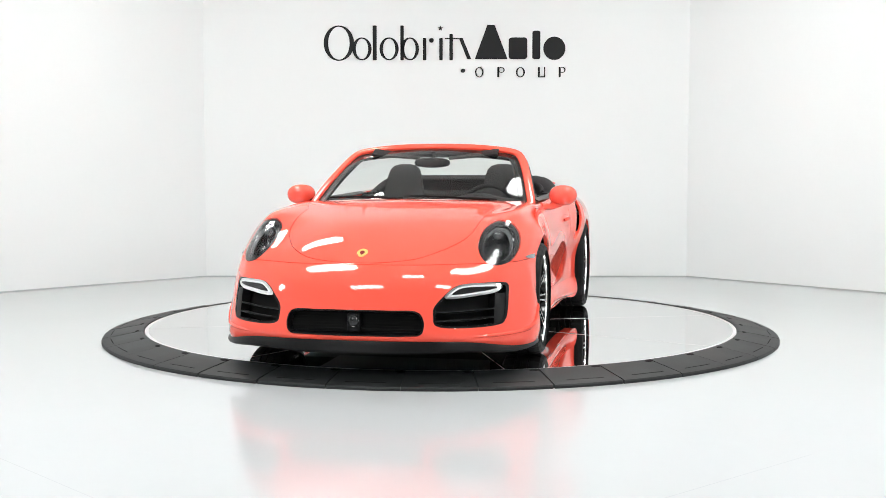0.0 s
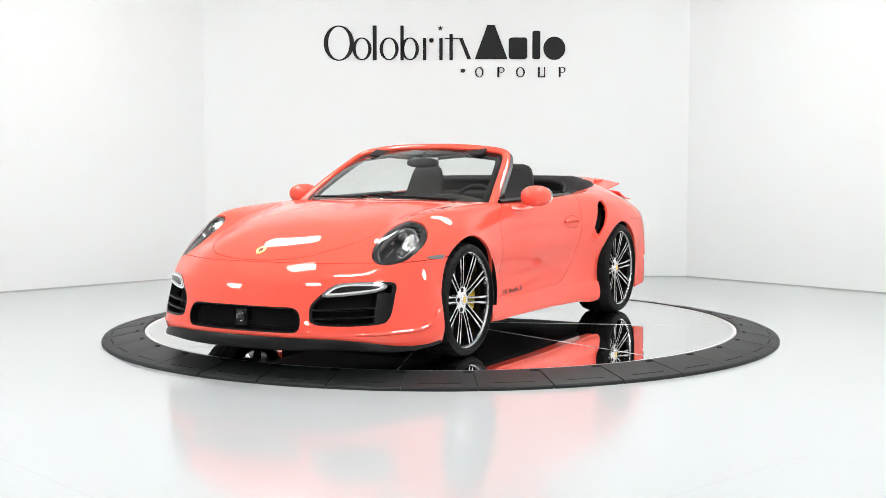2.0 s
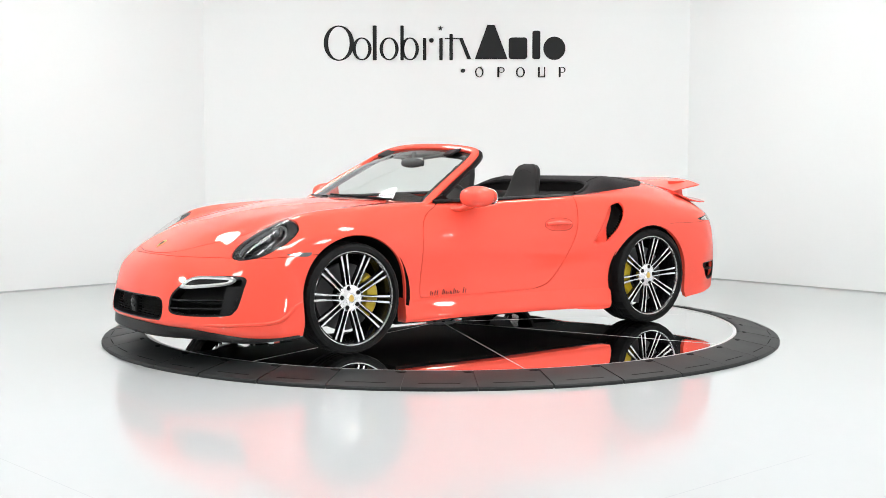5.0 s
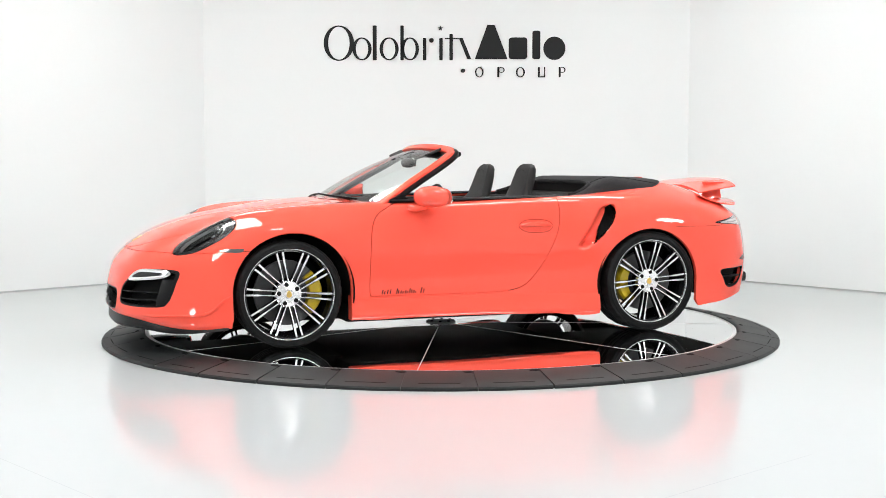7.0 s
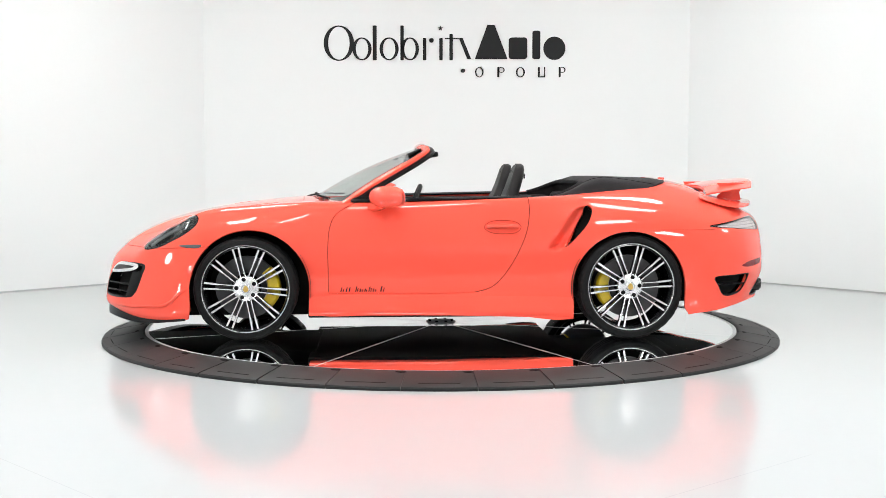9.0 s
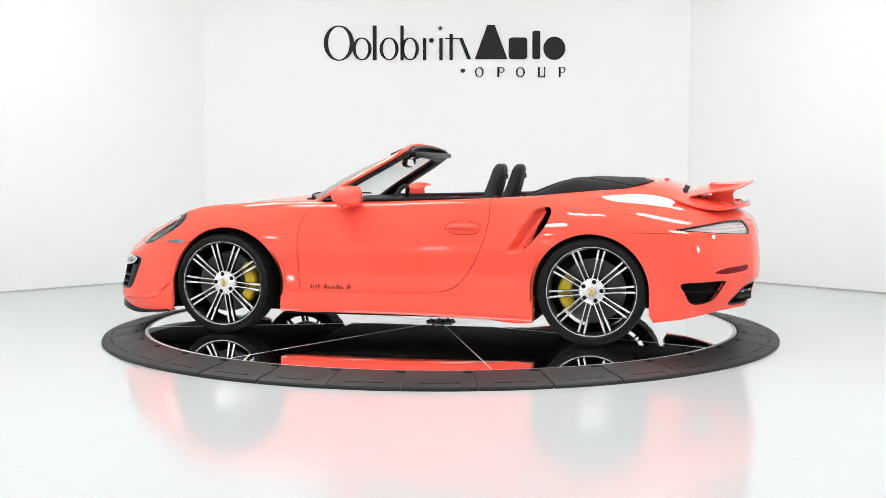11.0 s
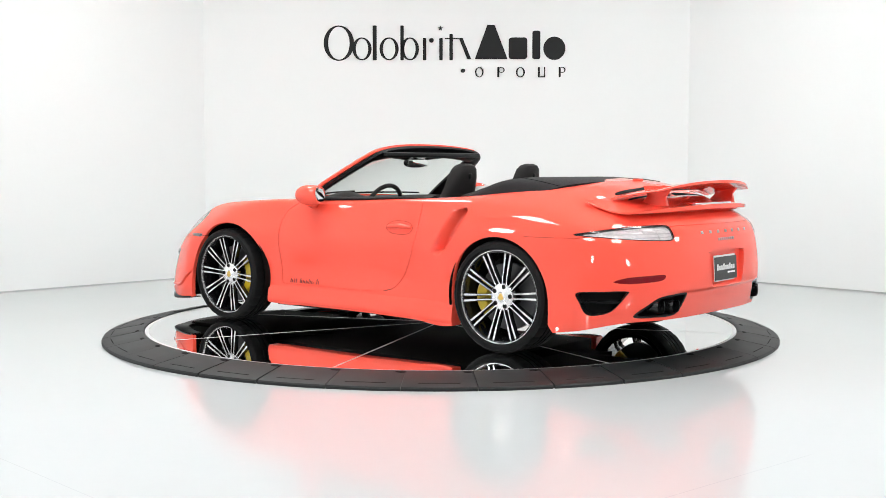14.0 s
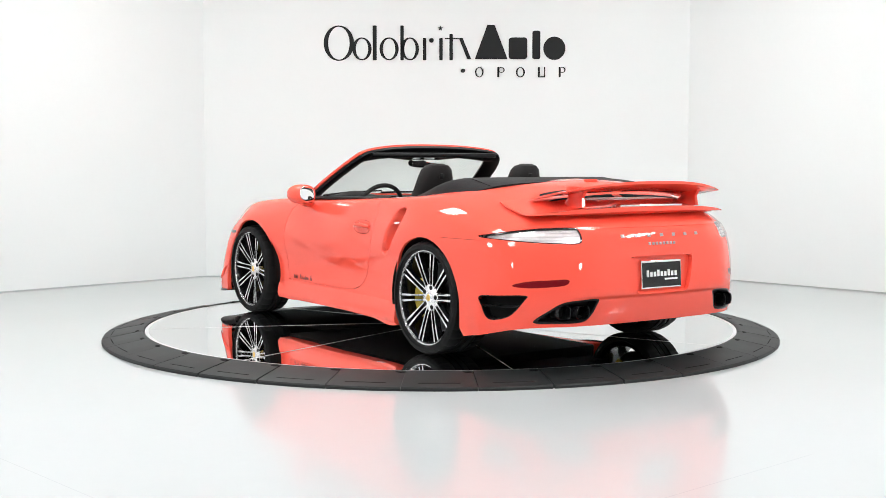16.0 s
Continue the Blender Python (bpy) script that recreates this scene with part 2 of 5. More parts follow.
def studio():
    names = ["wall_back", "wall_back_right", "wall_right", "wall_front_right", "wall_front", "wall_front_left", "wall_left", "wall_back_left"]
    for i, nm in enumerate(names):
        wall(nm, PLAN[i], PLAN[(i + 1) % 8])
    bm = slab([(-7, -13.2), (7, -13.2), (7, 5.4), (-7, 5.4)], -0.1, 0.0)
    tagged(part("floor", bm, FLOOR), "glossy white epoxy studio floor", "floor", kind="structure")
    bm = slab([(-7, -13.2), (7, -13.2), (7, 5.4), (-7, 5.4)], CEILING, CEILING + 0.1)
    tagged(part("ceiling", bm, CEIL), "plain white studio ceiling", "ceiling", kind="structure")
    for i, nm in ((0, "back"), (1, "back_right"), (7, "back_left")):
        p, q = Vector((*PLAN[i], 0)), Vector((*PLAN[(i + 1) % 8], 0))
        d = (q - p).normalized()
        n = Vector((d.y, -d.x, 0))
        bm = bmesh.new()
        lo = [bm.verts.new(v) for v in (p, q, q + n * 0.004, p + n * 0.004)]
        f = bm.faces.new(lo)
        for v in bmesh.ops.extrude_face_region(bm, geom=[f])["geom"]:
            if isinstance(v, bmesh.types.BMVert):
                v.co.z = 0.011
        tagged(part("trim_" + nm, bm, FLOOR_JOINT if nm == "back_left" else JOINT), "thin grey joint at the wall foot", "trim", kind="structure")
    for nm, a, b in (("floor_joint_left", (-2.3, -3.13), (-0.65, -4.85)), ("floor_joint_right", (1.50, -3.65), (0.14, -4.85))):
        a, b = Vector((*a, 0)), Vector((*b, 0))
        d = (b - a).normalized()
        s = Vector((-d.y, d.x, 0)) * 0.002
        bm = bmesh.new()
        for z in (0.0004,):
            bm.faces.new([bm.verts.new(p + Vector((0, 0, z))) for p in (a - s, b - s, b + s, a + s)])
        tagged(part(nm, bm, FLOOR_JOINT), "fine joint in the white floor", "joint", kind="structure")


def softbox(x, y, z, sx, sy, tilt=0):
    """A long eight-cornered softbox that hangs under the ceiling; tilt turns its face towards the turntable."""
    root = new("softbox_light")
    root.matrix_basis = pose(x, y, z)
    c = min(sx, sy) * 0.3
    o = [(-sx + c, -sy), (sx - c, -sy), (sx, -sy + c), (sx, sy - c), (sx - c, sy), (-sx + c, sy), (-sx, sy - c), (-sx, -sy + c)]
    T = pose(0, 0, 0, tilt, 0, 0)
    part("diffuser", moved(slab(o, 0.0, 0.01), T), LAMP_GLOW, root, "glowing white diffuser cloth")
    part("housing", moved(slab([(p[0] * 1.02, p[1] * 1.03) for p in o], 0.012, 0.16), T), BLACK_TRIM, root, "black cloth housing")
    part("hanger", box_bm(-0.012, 0.012, -0.012, 0.012, 0.12, CEILING - z), STEEL, root, "thin steel hanger")
    tagged(root, "long white softbox lamp hung under the ceiling", "lamp", "softboxes under the ceiling")
    return root


def softboxes():
    for x in (-2.05, 2.05):
        for y in (-1.95, 1.0):
            softbox(x, y, 4.1, 0.64, 0.42)
        # unseen lower pair, added to brighten the car's sides that face the camera
        softbox(x, -5.4, 3.2, 0.66, 0.38, 38)
    softbox(-0.15, -3.4, 4.1, 0.46, 0.28)


def stand_light(x, y, z, r):
    """An octagonal lamp on a three-legged stand, turned to the middle of the turntable."""
    root = new("studio_lamp")
    yaw = math.degrees(math.atan2(-y, -x))
    root.matrix_basis = pose(x, y, 0, 0, 0, yaw)
    o = [(r * math.cos(radians(22.5 + 45 * k)), r * math.sin(radians(22.5 + 45 * k))) for k in range(8)]
    T = Matrix.Translation((0.10, 0, z)) @ pose(0, 0, 0, 0, 90 + 6, 0)
    part("diffuser", moved(slab(o, 0.0, 0.01), T), STAND_GLOW, root, "glowing white diffuser cloth")
    rings = [[T @ Vector((px * k, py * k, h)) for px, py in o] for k, h in ((1.02, -0.002), (1.02, -0.03), (0.32, -0.26), (0.2, -0.28))]
    part("housing", sweep(None, rings), BLACK_TRIM, root, "black cloth housing")
    part("pole", tube([(-0.22, 0, 0.25), (-0.22, 0, z)], 0.016, 8), BLACK_TRIM, root)
    for k in range(3):
        a = 2 * math.pi * k / 3
        part("leg", tube([(-0.22, 0, 0.55), (-0.22 + 0.42 * math.cos(a), 0.42 * math.sin(a), 0.012)], 0.011, 6), BLACK_TRIM, root)
    tagged(root, "octagonal white studio lamp on a black stand", "lamp", "lamps on stands round the turntable")


def stand_lights():
    for x, y, z in ((-5.2, -3.1, 2.2), (5.2, -2.8, 2.3), (-4.7, -9.7, 1.6), (4.9, -9.5, 1.8)):
        stand_light(x, y, z, 0.34)


def ramp_ring():
    """The black ramp of 36 rubber segments round the turntable."""
    root = new("turntable_ramp")
    prof = [(2.050, 0.0), (2.050, DECK + 0.004), (2.060, DECK + 0.007), (2.075, DECK + 0.007), (2.300, 0.026), (2.318, 0.020), (2.323, 0.012), (2.323, 0.0)]
    bm = bmesh.new()
    n, gap = 5, 0.0032
    rows = []
    for k in range(n + 1):
        rows.append([])
        for r, z in prof:
            half = radians(5) - gap / r
            a = -half + 2 * half * k / n
            rows[-1].append(bm.verts.new((r * math.cos(a), r * math.sin(a), z)))
    for A, B in zip(rows, rows[1:]):
        for i in range(len(prof) - 1):
            bm.faces.new((A[i], A[i + 1], B[i + 1], B[i]))
    bm.faces.new(rows[0])
    bm.faces.new(rows[-1][::-1])
    first = part("ramp_segment", bm, RAMP, root, sharp=25)
    slot = part("lift_slot", moved(box_bm(-0.003, 0.003, -0.11, 0.11, 0, 0.001), Matrix.Translation((2.262, 0, 0.0322)) @ pose(0, 0, 0, 0, 9.7, 0)), BLACK_DEEP, first)
    bolt = part("bolt", moved(slab([(0.014 * math.cos(a), 0.03 * math.sin(a)) for a in np.linspace(0, 2 * math.pi, 12, endpoint=False)], 0, 0.0015), Matrix.Translation((2.088, 0.155, DECK + 0.0045)) @ pose(0, 0, 0, 0, 9, 0)), BLACK_DEEP, first)
    for k in range(1, 36):
        o = new("ramp_segment", first.data)
        o.parent = root
        o.matrix_basis = pose(0, 0, 0, 0, 0, 10 * k + 0.6 * math.sin(5.1 * k) * 0.2)
        for src in (slot, bolt):
            q = new(src.name.split(".")[0], src.data)
            q.parent = o
    tagged(root, "black rubber ramp ring of wedge segments on the floor", "ramp")


def turntable():
    root = new("turntable")
    seg, n = 8, 10
    for s in range(seg):
        bm = bmesh.new()
        a0, a1 = 2 * math.pi * s / seg, 2 * math.pi * (s + 1) / seg
        g = 0.0016
        top, low = [], []
        for k in range(n + 1):
            a = a0 + (a1 - a0) * k / n
            r = 2.018
            top.append((r * math.cos(a), r * math.sin(a)))
        mid = (a0 + a1) / 2
        off = Vector((math.cos(mid), math.sin(mid))) * g / math.sin((a1 - a0) / 2)
        pts = [(off.x, off.y)] + [(x + off.x * 0.6, y + off.y * 0.6) for x, y in top]
        part("mirror_panel", slab(pts, DECK - 0.006, DECK), DISC, root)
    for s in range(seg):
        part("seam_strip", moved(box_bm(0.10, 2.015, -0.0016, 0.0016, DECK - 0.002, DECK + 0.0012), pose(0, 0, 0, 0, 0, 360 * s / seg)), ALU, root, "thin bright seam between the panels")
    part("base", lathe([(0.0, DECK - 0.007), (2.018, DECK - 0.007), (2.018, 0.002), (0.0, 0.002)], 96, "z"), DISC_GAP, root, "grey base under the mirror panels")
    part("edge_band", lathe([(2.021, 0.004), (2.021, DECK + 0.001), (2.044, DECK + 0.001), (2.044, 0.004)], 128, "z"), ALU, root, "bright aluminium edge band")
    hub = part("hub_plate", lathe([(0.0, DECK + 0.010), (0.095, DECK + 0.010), (0.105, DECK + 0.006), (0.105, DECK + 0.0005)], 40, "z"), HUB_GREY, root, "round grey hub cover")
    for k in range(8):
        a = 2 * math.pi * k / 8
        part("bolt", moved(lathe([(0, 0.016), (0.009, 0.016), (0.011, 0.012), (0.011, 0.009)], 8, "z"), Matrix.Translation((0.085 * math.cos(a), 0.085 * math.sin(a), DECK))), BLACK_TRIM, hub)
    tagged(root, "round turntable of polished mirror panels", "turntable")
    return root


# ---- the car: x forwards, y to its left, z up from the turntable; the origin lies midway between the axles ----
# lengthwise design curves, front lip to rear lip, from the middle line outwards and down to the sill
X_ROWS = [
    [2.2, 2.235, 2.215, 2.165, 2.06, 1.85, 1.55, 1.2, 0.88, 0.45, 0, -0.5, -0.9, -1.2, -1.6, -1.92, -2.168, -2.228, -2.244, -2.194],
    [2.18, 2.21, 2.175, 2.125, 2, 1.8, 1.52, 1.2, 0.86, 0.45, 0, -0.5, -0.9, -1.2, -1.6, -1.9, -2.138, -2.213, -2.229, -2.184],
    [2.1, 2.12, 2.065, 2.01, 1.9, 1.75, 1.5, 1.2, 0.84, 0.45, 0, -0.5, -0.9, -1.2, -1.55, -1.85, -2.058, -2.143, -2.169, -2.134],
    [2, 2.01, 1.95, 1.9, 1.81, 1.69, 1.49, 1.2, 0.82, 0.45, 0, -0.5, -0.9, -1.2, -1.5, -1.77, -1.9404, -2.0274, -2.0592, -2.0292],
    [1.88, 1.88, 1.82, 1.775, 1.72, 1.62, 1.46, 1.2, 0.8, 0.45, 0, -0.5, -0.9, -1.2, -1.45, -1.67, -1.824, -1.909, -1.937, -1.917],
    [1.75, 1.74, 1.69, 1.655, 1.62, 1.55, 1.43, 1.2, 0.78, 0.45, 0, -0.5, -0.9, -1.2, -1.42, -1.6, -1.6976, -1.7556, -1.7848, -1.7848],
    [1.66, 1.65, 1.61, 1.58, 1.55, 1.5, 1.4, 1.2, 0.78, 0.45, 0, -0.5, -0.86, -1.2, -1.4, -1.53, -1.6, -1.65, -1.68, -1.69],
    [1.58, 1.57, 1.55, 1.53, 1.51, 1.47, 1.38, 1.2, 0.81, 0.45, 0, -0.5, -0.85, -1.2, -1.38, -1.48, -1.53, -1.56, -1.58, -1.6],
]
Y_ROWS = [
    [0.0] * 20,
    [0.33, 0.34, 0.35, 0.35, 0.34, 0.33, 0.33, 0.34, 0.36, 0.36, 0.36, 0.36, 0.36, 0.36, 0.36, 0.37, 0.38, 0.38, 0.38, 0.38],
    [0.56, 0.57, 0.58, 0.57, 0.55, 0.53, 0.53, 0.545, 0.58, 0.60, 0.60, 0.60, 0.62, 0.62, 0.60, 0.60, 0.60, 0.60, 0.60, 0.60],
    [0.70, 0.71, 0.72, 0.705, 0.69, 0.685, 0.69, 0.71, 0.73, 0.745, 0.755, 0.775, 0.79, 0.785, 0.77, 0.76, 0.755, 0.76, 0.76, 0.77],
    [0.80, 0.81, 0.80, 0.785, 0.775, 0.775, 0.785, 0.81, 0.80, 0.80, 0.81, 0.835, 0.875, 0.89, 0.885, 0.875, 0.87, 0.87, 0.87, 0.87],
    [0.865, 0.875, 0.86, 0.845, 0.84, 0.845, 0.86, 0.885, 0.852, 0.846, 0.852, 0.868, 0.925, 0.937, 0.934, 0.93, 0.925, 0.922, 0.925, 0.92],
    [0.885, 0.895, 0.885, 0.875, 0.875, 0.875, 0.88, 0.89, 0.822, 0.812, 0.818, 0.834, 0.885, 0.935, 0.935, 0.93, 0.925, 0.925, 0.925, 0.92],
    [0.89, 0.9, 0.9, 0.89, 0.885, 0.88, 0.88, 0.88, 0.828, 0.826, 0.833, 0.850, 0.888, 0.92, 0.92, 0.92, 0.92, 0.92, 0.92, 0.91],
]
Z_ROWS = [
    [0.19, 0.245, 0.42, 0.53, 0.625, 0.735, 0.815, 0.868, 0.897, 0.9, 0.9, 0.91, 0.97, 1.01, 1.02, 0.905, 0.8, 0.66, 0.43, 0.24],
    [0.19, 0.245, 0.42, 0.53, 0.635, 0.73, 0.803, 0.855, 0.888, 0.89, 0.89, 0.9, 0.96, 1, 1, 0.898, 0.795, 0.66, 0.43, 0.24],
    [0.183, 0.242, 0.42, 0.53, 0.618, 0.697, 0.788, 0.838, 0.875, 0.88, 0.88, 0.89, 0.93, 0.965, 0.96, 0.882, 0.785, 0.66, 0.43, 0.24],
    [0.160, 0.234, 0.42, 0.54, 0.638, 0.728, 0.818, 0.853, 0.872, 0.872, 0.882, 0.9, 0.915, 0.915, 0.892, 0.842, 0.78, 0.66, 0.43, 0.235],
    [0.138, 0.218, 0.42, 0.545, 0.625, 0.69, 0.765, 0.8, 0.805, 0.8, 0.81, 0.83, 0.84, 0.835, 0.82, 0.785, 0.74, 0.64, 0.43, 0.215],
    [0.132, 0.212, 0.42, 0.53, 0.58, 0.62, 0.66, 0.68, 0.62, 0.6, 0.6, 0.62, 0.66, 0.7, 0.69, 0.66, 0.62, 0.54, 0.4, 0.185],
    [0.136, 0.212, 0.36, 0.42, 0.44, 0.45, 0.46, 0.48, 0.41, 0.40, 0.40, 0.40, 0.44, 0.5, 0.48, 0.42, 0.38, 0.34, 0.28, 0.17],
    [0.142, 0.20, 0.25, 0.27, 0.28, 0.29, 0.3, 0.28, 0.16, 0.155, 0.15, 0.145, 0.13, 0.25, 0.28, 0.26, 0.24, 0.22, 0.19, 0.155],
]
ARCH_F, ARCH_R = (1.20, 0.330, 0.373), (-1.215, 0.330, 0.360)


SCOOP = [(-0.955, 0.845), (-0.958, 0.812), (-0.925, 0.738), (-0.864, 0.664), (-0.790, 0.592), (-0.740, 0.566), (-0.700, 0.573), (-0.694, 0.605), (-0.732, 0.688), (-0.790, 0.784), (-0.852, 0.828), (-0.910, 0.848)]


def body_sheet():
    K = np.stack([np.array(X_ROWS).T, np.array(Y_ROWS).T, np.array(Z_ROWS).T], 2)      # stations, rows, xyz
    along = spline(K.reshape(K.shape[0], -1), 28).reshape(-1, K.shape[1], 3)
    P = np.stack([spline(row, 12) for row in along])
    P[:, 0, 1] = 0
    x, y, z = P[..., 0], P[..., 1], P[..., 2]
    # the crisp scoop that deepens towards the side air intake
    xz = np.stack([x.ravel(), z.ravel()], 1)
    d = np.clip(-inside(loop(SCOOP, 6), xz).reshape(x.shape) / 0.020, 0, 1)
    back = np.clip((-0.852 + 0.67 * (0.826 - z) - x) / 0.060, 0, 1)
    P[..., 1] -= 0.075 * d * d * (3 - 2 * d) * back * (y > 0.7)
    # step across the rear bumper under the plate
    k = np.clip((0.405 - z) / 0.022, 0, 1)
    P[..., 0] += 0.016 * k * k * (3 - 2 * k) * (x < -2.0) * np.clip((0.62 - y) / 0.12, 0, 1)
    s = Sheet.grid(P)
    mid = np.abs(s.V[:, 1]) < 1e-6
    s.N[mid, 1] = 0
    s.N[mid] /= np.linalg.norm(s.N[mid], axis=1, keepdims=True)
    return s


def outline(axes, knots, where, n=8, grow=0.0):
    """A cutting function: inside the closed outline in the two axes, and where the condition (negative inside) holds."""
    poly = loop(knots, n)

    def phi(V):
        d = inside(poly, V[:, axes]) - grow
        return np.maximum(d, where(V))
    return phi


def arch(c, grow=0.0):
    return lambda V: np.maximum(np.hypot(V[:, 0] - c[0], np.maximum(V[:, 2] - c[1], -0.0) + np.minimum(V[:, 2] - c[1], 0) * 0.25) - c[2] - grow, 0.5 - V[:, 1])


def cockpit(V):
    x, y, z = V.T
    front = x - (0.84 - 0.25 * (y / 0.70) ** 2)
    back = (-1.50 + 0.62 * (y / 0.70) ** 4) - x
    side = y - (0.715 + 0.02 * np.clip(-x, -0.5, 1))
    return np.maximum.reduce([front, back, side, 0.7 - z])


HOOD = [(0.90, -0.60), (0.90, 0.0), (0.90, 0.60), (1.2, 0.575), (1.45, 0.555), (1.65, 0.535), (1.80, 0.485), (1.95, 0.405), (2.06, 0.27), (2.105, 0.0),
        (2.06, -0.27), (1.95, -0.405), (1.80, -0.485), (1.65, -0.535), (1.45, -0.555), (1.2, -0.575)]
LAMP_F = [(0.645, 0.798), (0.70, 0.797), (0.745, 0.778), (0.783, 0.725), (0.795, 0.655), (0.770, 0.594), (0.715, 0.571), (0.655, 0.583), (0.608, 0.625), (0.583, 0.685), (0.590, 0.755)]
DOOR = [(0.705, 0.30), (0.708, 0.45), (0.708, 0.60), (0.695, 0.72), (0.655, 0.80), (0.57, 0.855), (0.50, 0.90), (0.48, 1.0), (0.0, 1.05), (-0.56, 1.02), (-0.575, 0.90),
        (-0.578, 0.80), (-0.552, 0.66), (-0.47, 0.48), (-0.37, 0.35), (-0.26, 0.302), (-0.1, 0.29), (0.2, 0.289), (0.5, 0.29), (0.68, 0.291)]
SLOT = [(-0.930, 0.848), (-0.962, 0.852), (-0.971, 0.812), (-0.939, 0.736), (-0.877, 0.661), (-0.812, 0.592), (-0.800, 0.598), (-0.838, 0.660), (-0.890, 0.746), (-0.926, 0.812)]
GRILLE = [(-0.37, 0.30), (-0.33, 0.352), (-0.2, 0.356), (0.0, 0.357), (0.2, 0.356), (0.33, 0.352), (0.37, 0.30), (0.36, 0.235), (0.30, 0.222), (0, 0.219), (-0.30, 0.222), (-0.36, 0.235)]
DUCT = [(0.435, 0.275), (0.415, 0.33), (0.42, 0.375), (0.46, 0.425), (0.50, 0.464), (0.545, 0.484), (0.65, 0.489), (0.735, 0.487), (0.764, 0.468), (0.768, 0.41), (0.768, 0.34), (0.760, 0.292), (0.725, 0.266), (0.55, 0.261)]
TAIL_F = [(0.908, 0.719), (0.84, 0.749), (0.71, 0.768), (0.60, 0.774), (0.540, 0.773), (0.530, 0.755), (0.535, 0.700), (0.56, 0.686), (0.62, 0.685), (0.74, 0.691), (0.85, 0.703)]
VENT = [(-1.765, 0.396), (-1.90, 0.408), (-2.02, 0.412), (-2.015, 0.385), (-1.97, 0.318), (-1.93, 0.288), (-1.86, 0.272), (-1.815, 0.285), (-1.785, 0.34)]
PIPES = [(0.768, 0.266), (0.70, 0.335), (0.64, 0.374), (0.55, 0.386), (0.447, 0.388), (0.452, 0.350), (0.485, 0.284), (0.53, 0.262), (0.65, 0.258)]
RECESS = [(-0.235, 0.59), (-0.21, 0.607), (0.0, 0.61), (0.21, 0.607), (0.235, 0.59), (0.20, 0.42), (0.175, 0.402), (0.0, 0.40), (-0.175, 0.402), (-0.20, 0.42)]
REFLECT = [(0.855, 0.463), (0.80, 0.486), (0.70, 0.495), (0.622, 0.498), (0.63, 0.470), (0.70, 0.458), (0.80, 0.452)]


def cavity(sheet, depth, name, car, mat=None, label="", push=None):
    """A dark pan behind an opening: its rim follows the sheet, its floor lies deeper."""
    s = sheet.shifted(-depth)
    if push is not None:
        s.V = s.V + np.array(push)
    return s.mesh(name, mat or BLACK_DEEP, car, label)


def car_body(car):
    side = lambda V: 0.5 - V[:, 1]
    front = lambda V: 1.40 - V[:, 0]
    rear = lambda V: V[:, 0] + 1.60
    s = body_sheet()
    s = s.without(arch(ARCH_F)).without(arch(ARCH_R)).without(cockpit)
    # openings, each with what shows inside
    head, s = s.cut(outline([1, 2], LAMP_F, front))
    grille, s = s.cut(outline([1, 2], GRILLE, lambda V: 1.9 - V[:, 0]))
    duct, s = s.cut(outline([1, 2], DUCT, front))
    tail, s = s.cut(outline([1, 2], TAIL_F, rear))
    vent, s = s.cut(outline([0, 2], VENT, side))
    pipes, s = s.cut(outline([1, 2], PIPES, rear))
    slot, s = s.cut(outline([0, 2], SLOT, side))
    recess, s = s.cut(outline([1, 2], RECESS, rear))
    reflect, s = s.cut(outline([1, 2], REFLECT, rear))
    # panels
    hood, s = s.cut(outline([0, 1], HOOD, lambda V: 0.45 - V[:, 2]))
    hood = hood.cut(outline([0, 1], HOOD, lambda V: 0.45 - V[:, 2], grow=-0.0035))[0]
    door, s = s.cut(outline([0, 2], DOOR, side))
    door = door.cut(outline([0, 2], DOOR, side, grow=-0.004))[0]
    nose, s = s.cut(lambda V: np.maximum(V[:, 2] - 0.585 - 0.05 * np.clip(1.75 - V[:, 0], 0, 1), 1.35 - V[:, 0]))
    nose = nose.cut(lambda V: V[:, 2] - 0.582 - 0.05 * np.clip(1.75 - V[:, 0], 0, 1))[0]
    bumper, s = s.cut(lambda V: np.maximum(V[:, 2] - 0.700 - 0.068 * np.clip((-1.75 - V[:, 0]) / 0.4, 0, 1), V[:, 0] + 1.40))
    bumper = bumper.cut(lambda V: V[:, 2] - 0.698 - 0.068 * np.clip((-1.75 - V[:, 0]) / 0.4, 0, 1))[0]
    body = s.main(0.004).both().rim(0.018).mesh("body_shell", PAINT, car)
    hood.both().rim(0.015).mesh("bonnet", PAINT, car)
    fb = nose.main().both().rim(0.03).mesh("front_bumper", PAINT, car)
    rb = bumper.main(0.2).both().rim(0.03).mesh("rear_bumper", PAINT, car)
    doors = []
    for d in (door, door.mirrored()):
        doors.append(d.rim(0.02).mesh("door", PAINT, car))
    # added black sheet behind the shut lines, stands in for the shade in them
    full = body_sheet().without(arch(ARCH_F, 0.01)).without(arch(ARCH_R, 0.01)).without(lambda V: cockpit(V) - 0.005)
    for o in ([1, 2], LAMP_F, front), ([1, 2], GRILLE, front), ([1, 2], DUCT, front), ([1, 2], TAIL_F, rear), ([0, 2], VENT, side), ([1, 2], PIPES, rear), ([1, 2], RECESS, rear), ([0, 2], SLOT, side):
        full = full.without(outline(*o, grow=0.004))
    full.shifted(-0.016).both().mesh("gap_shade_sheet", BLACK_DEEP, car, "added black sheet standing in for the shade in the panel gaps")
    return dict(body=body, front=fb, rear=rb, doors=doors, head=head, grille=grille, duct=duct, tail=tail, vent=vent, pipes=pipes, slot=slot, recess=recess, reflect=reflect)


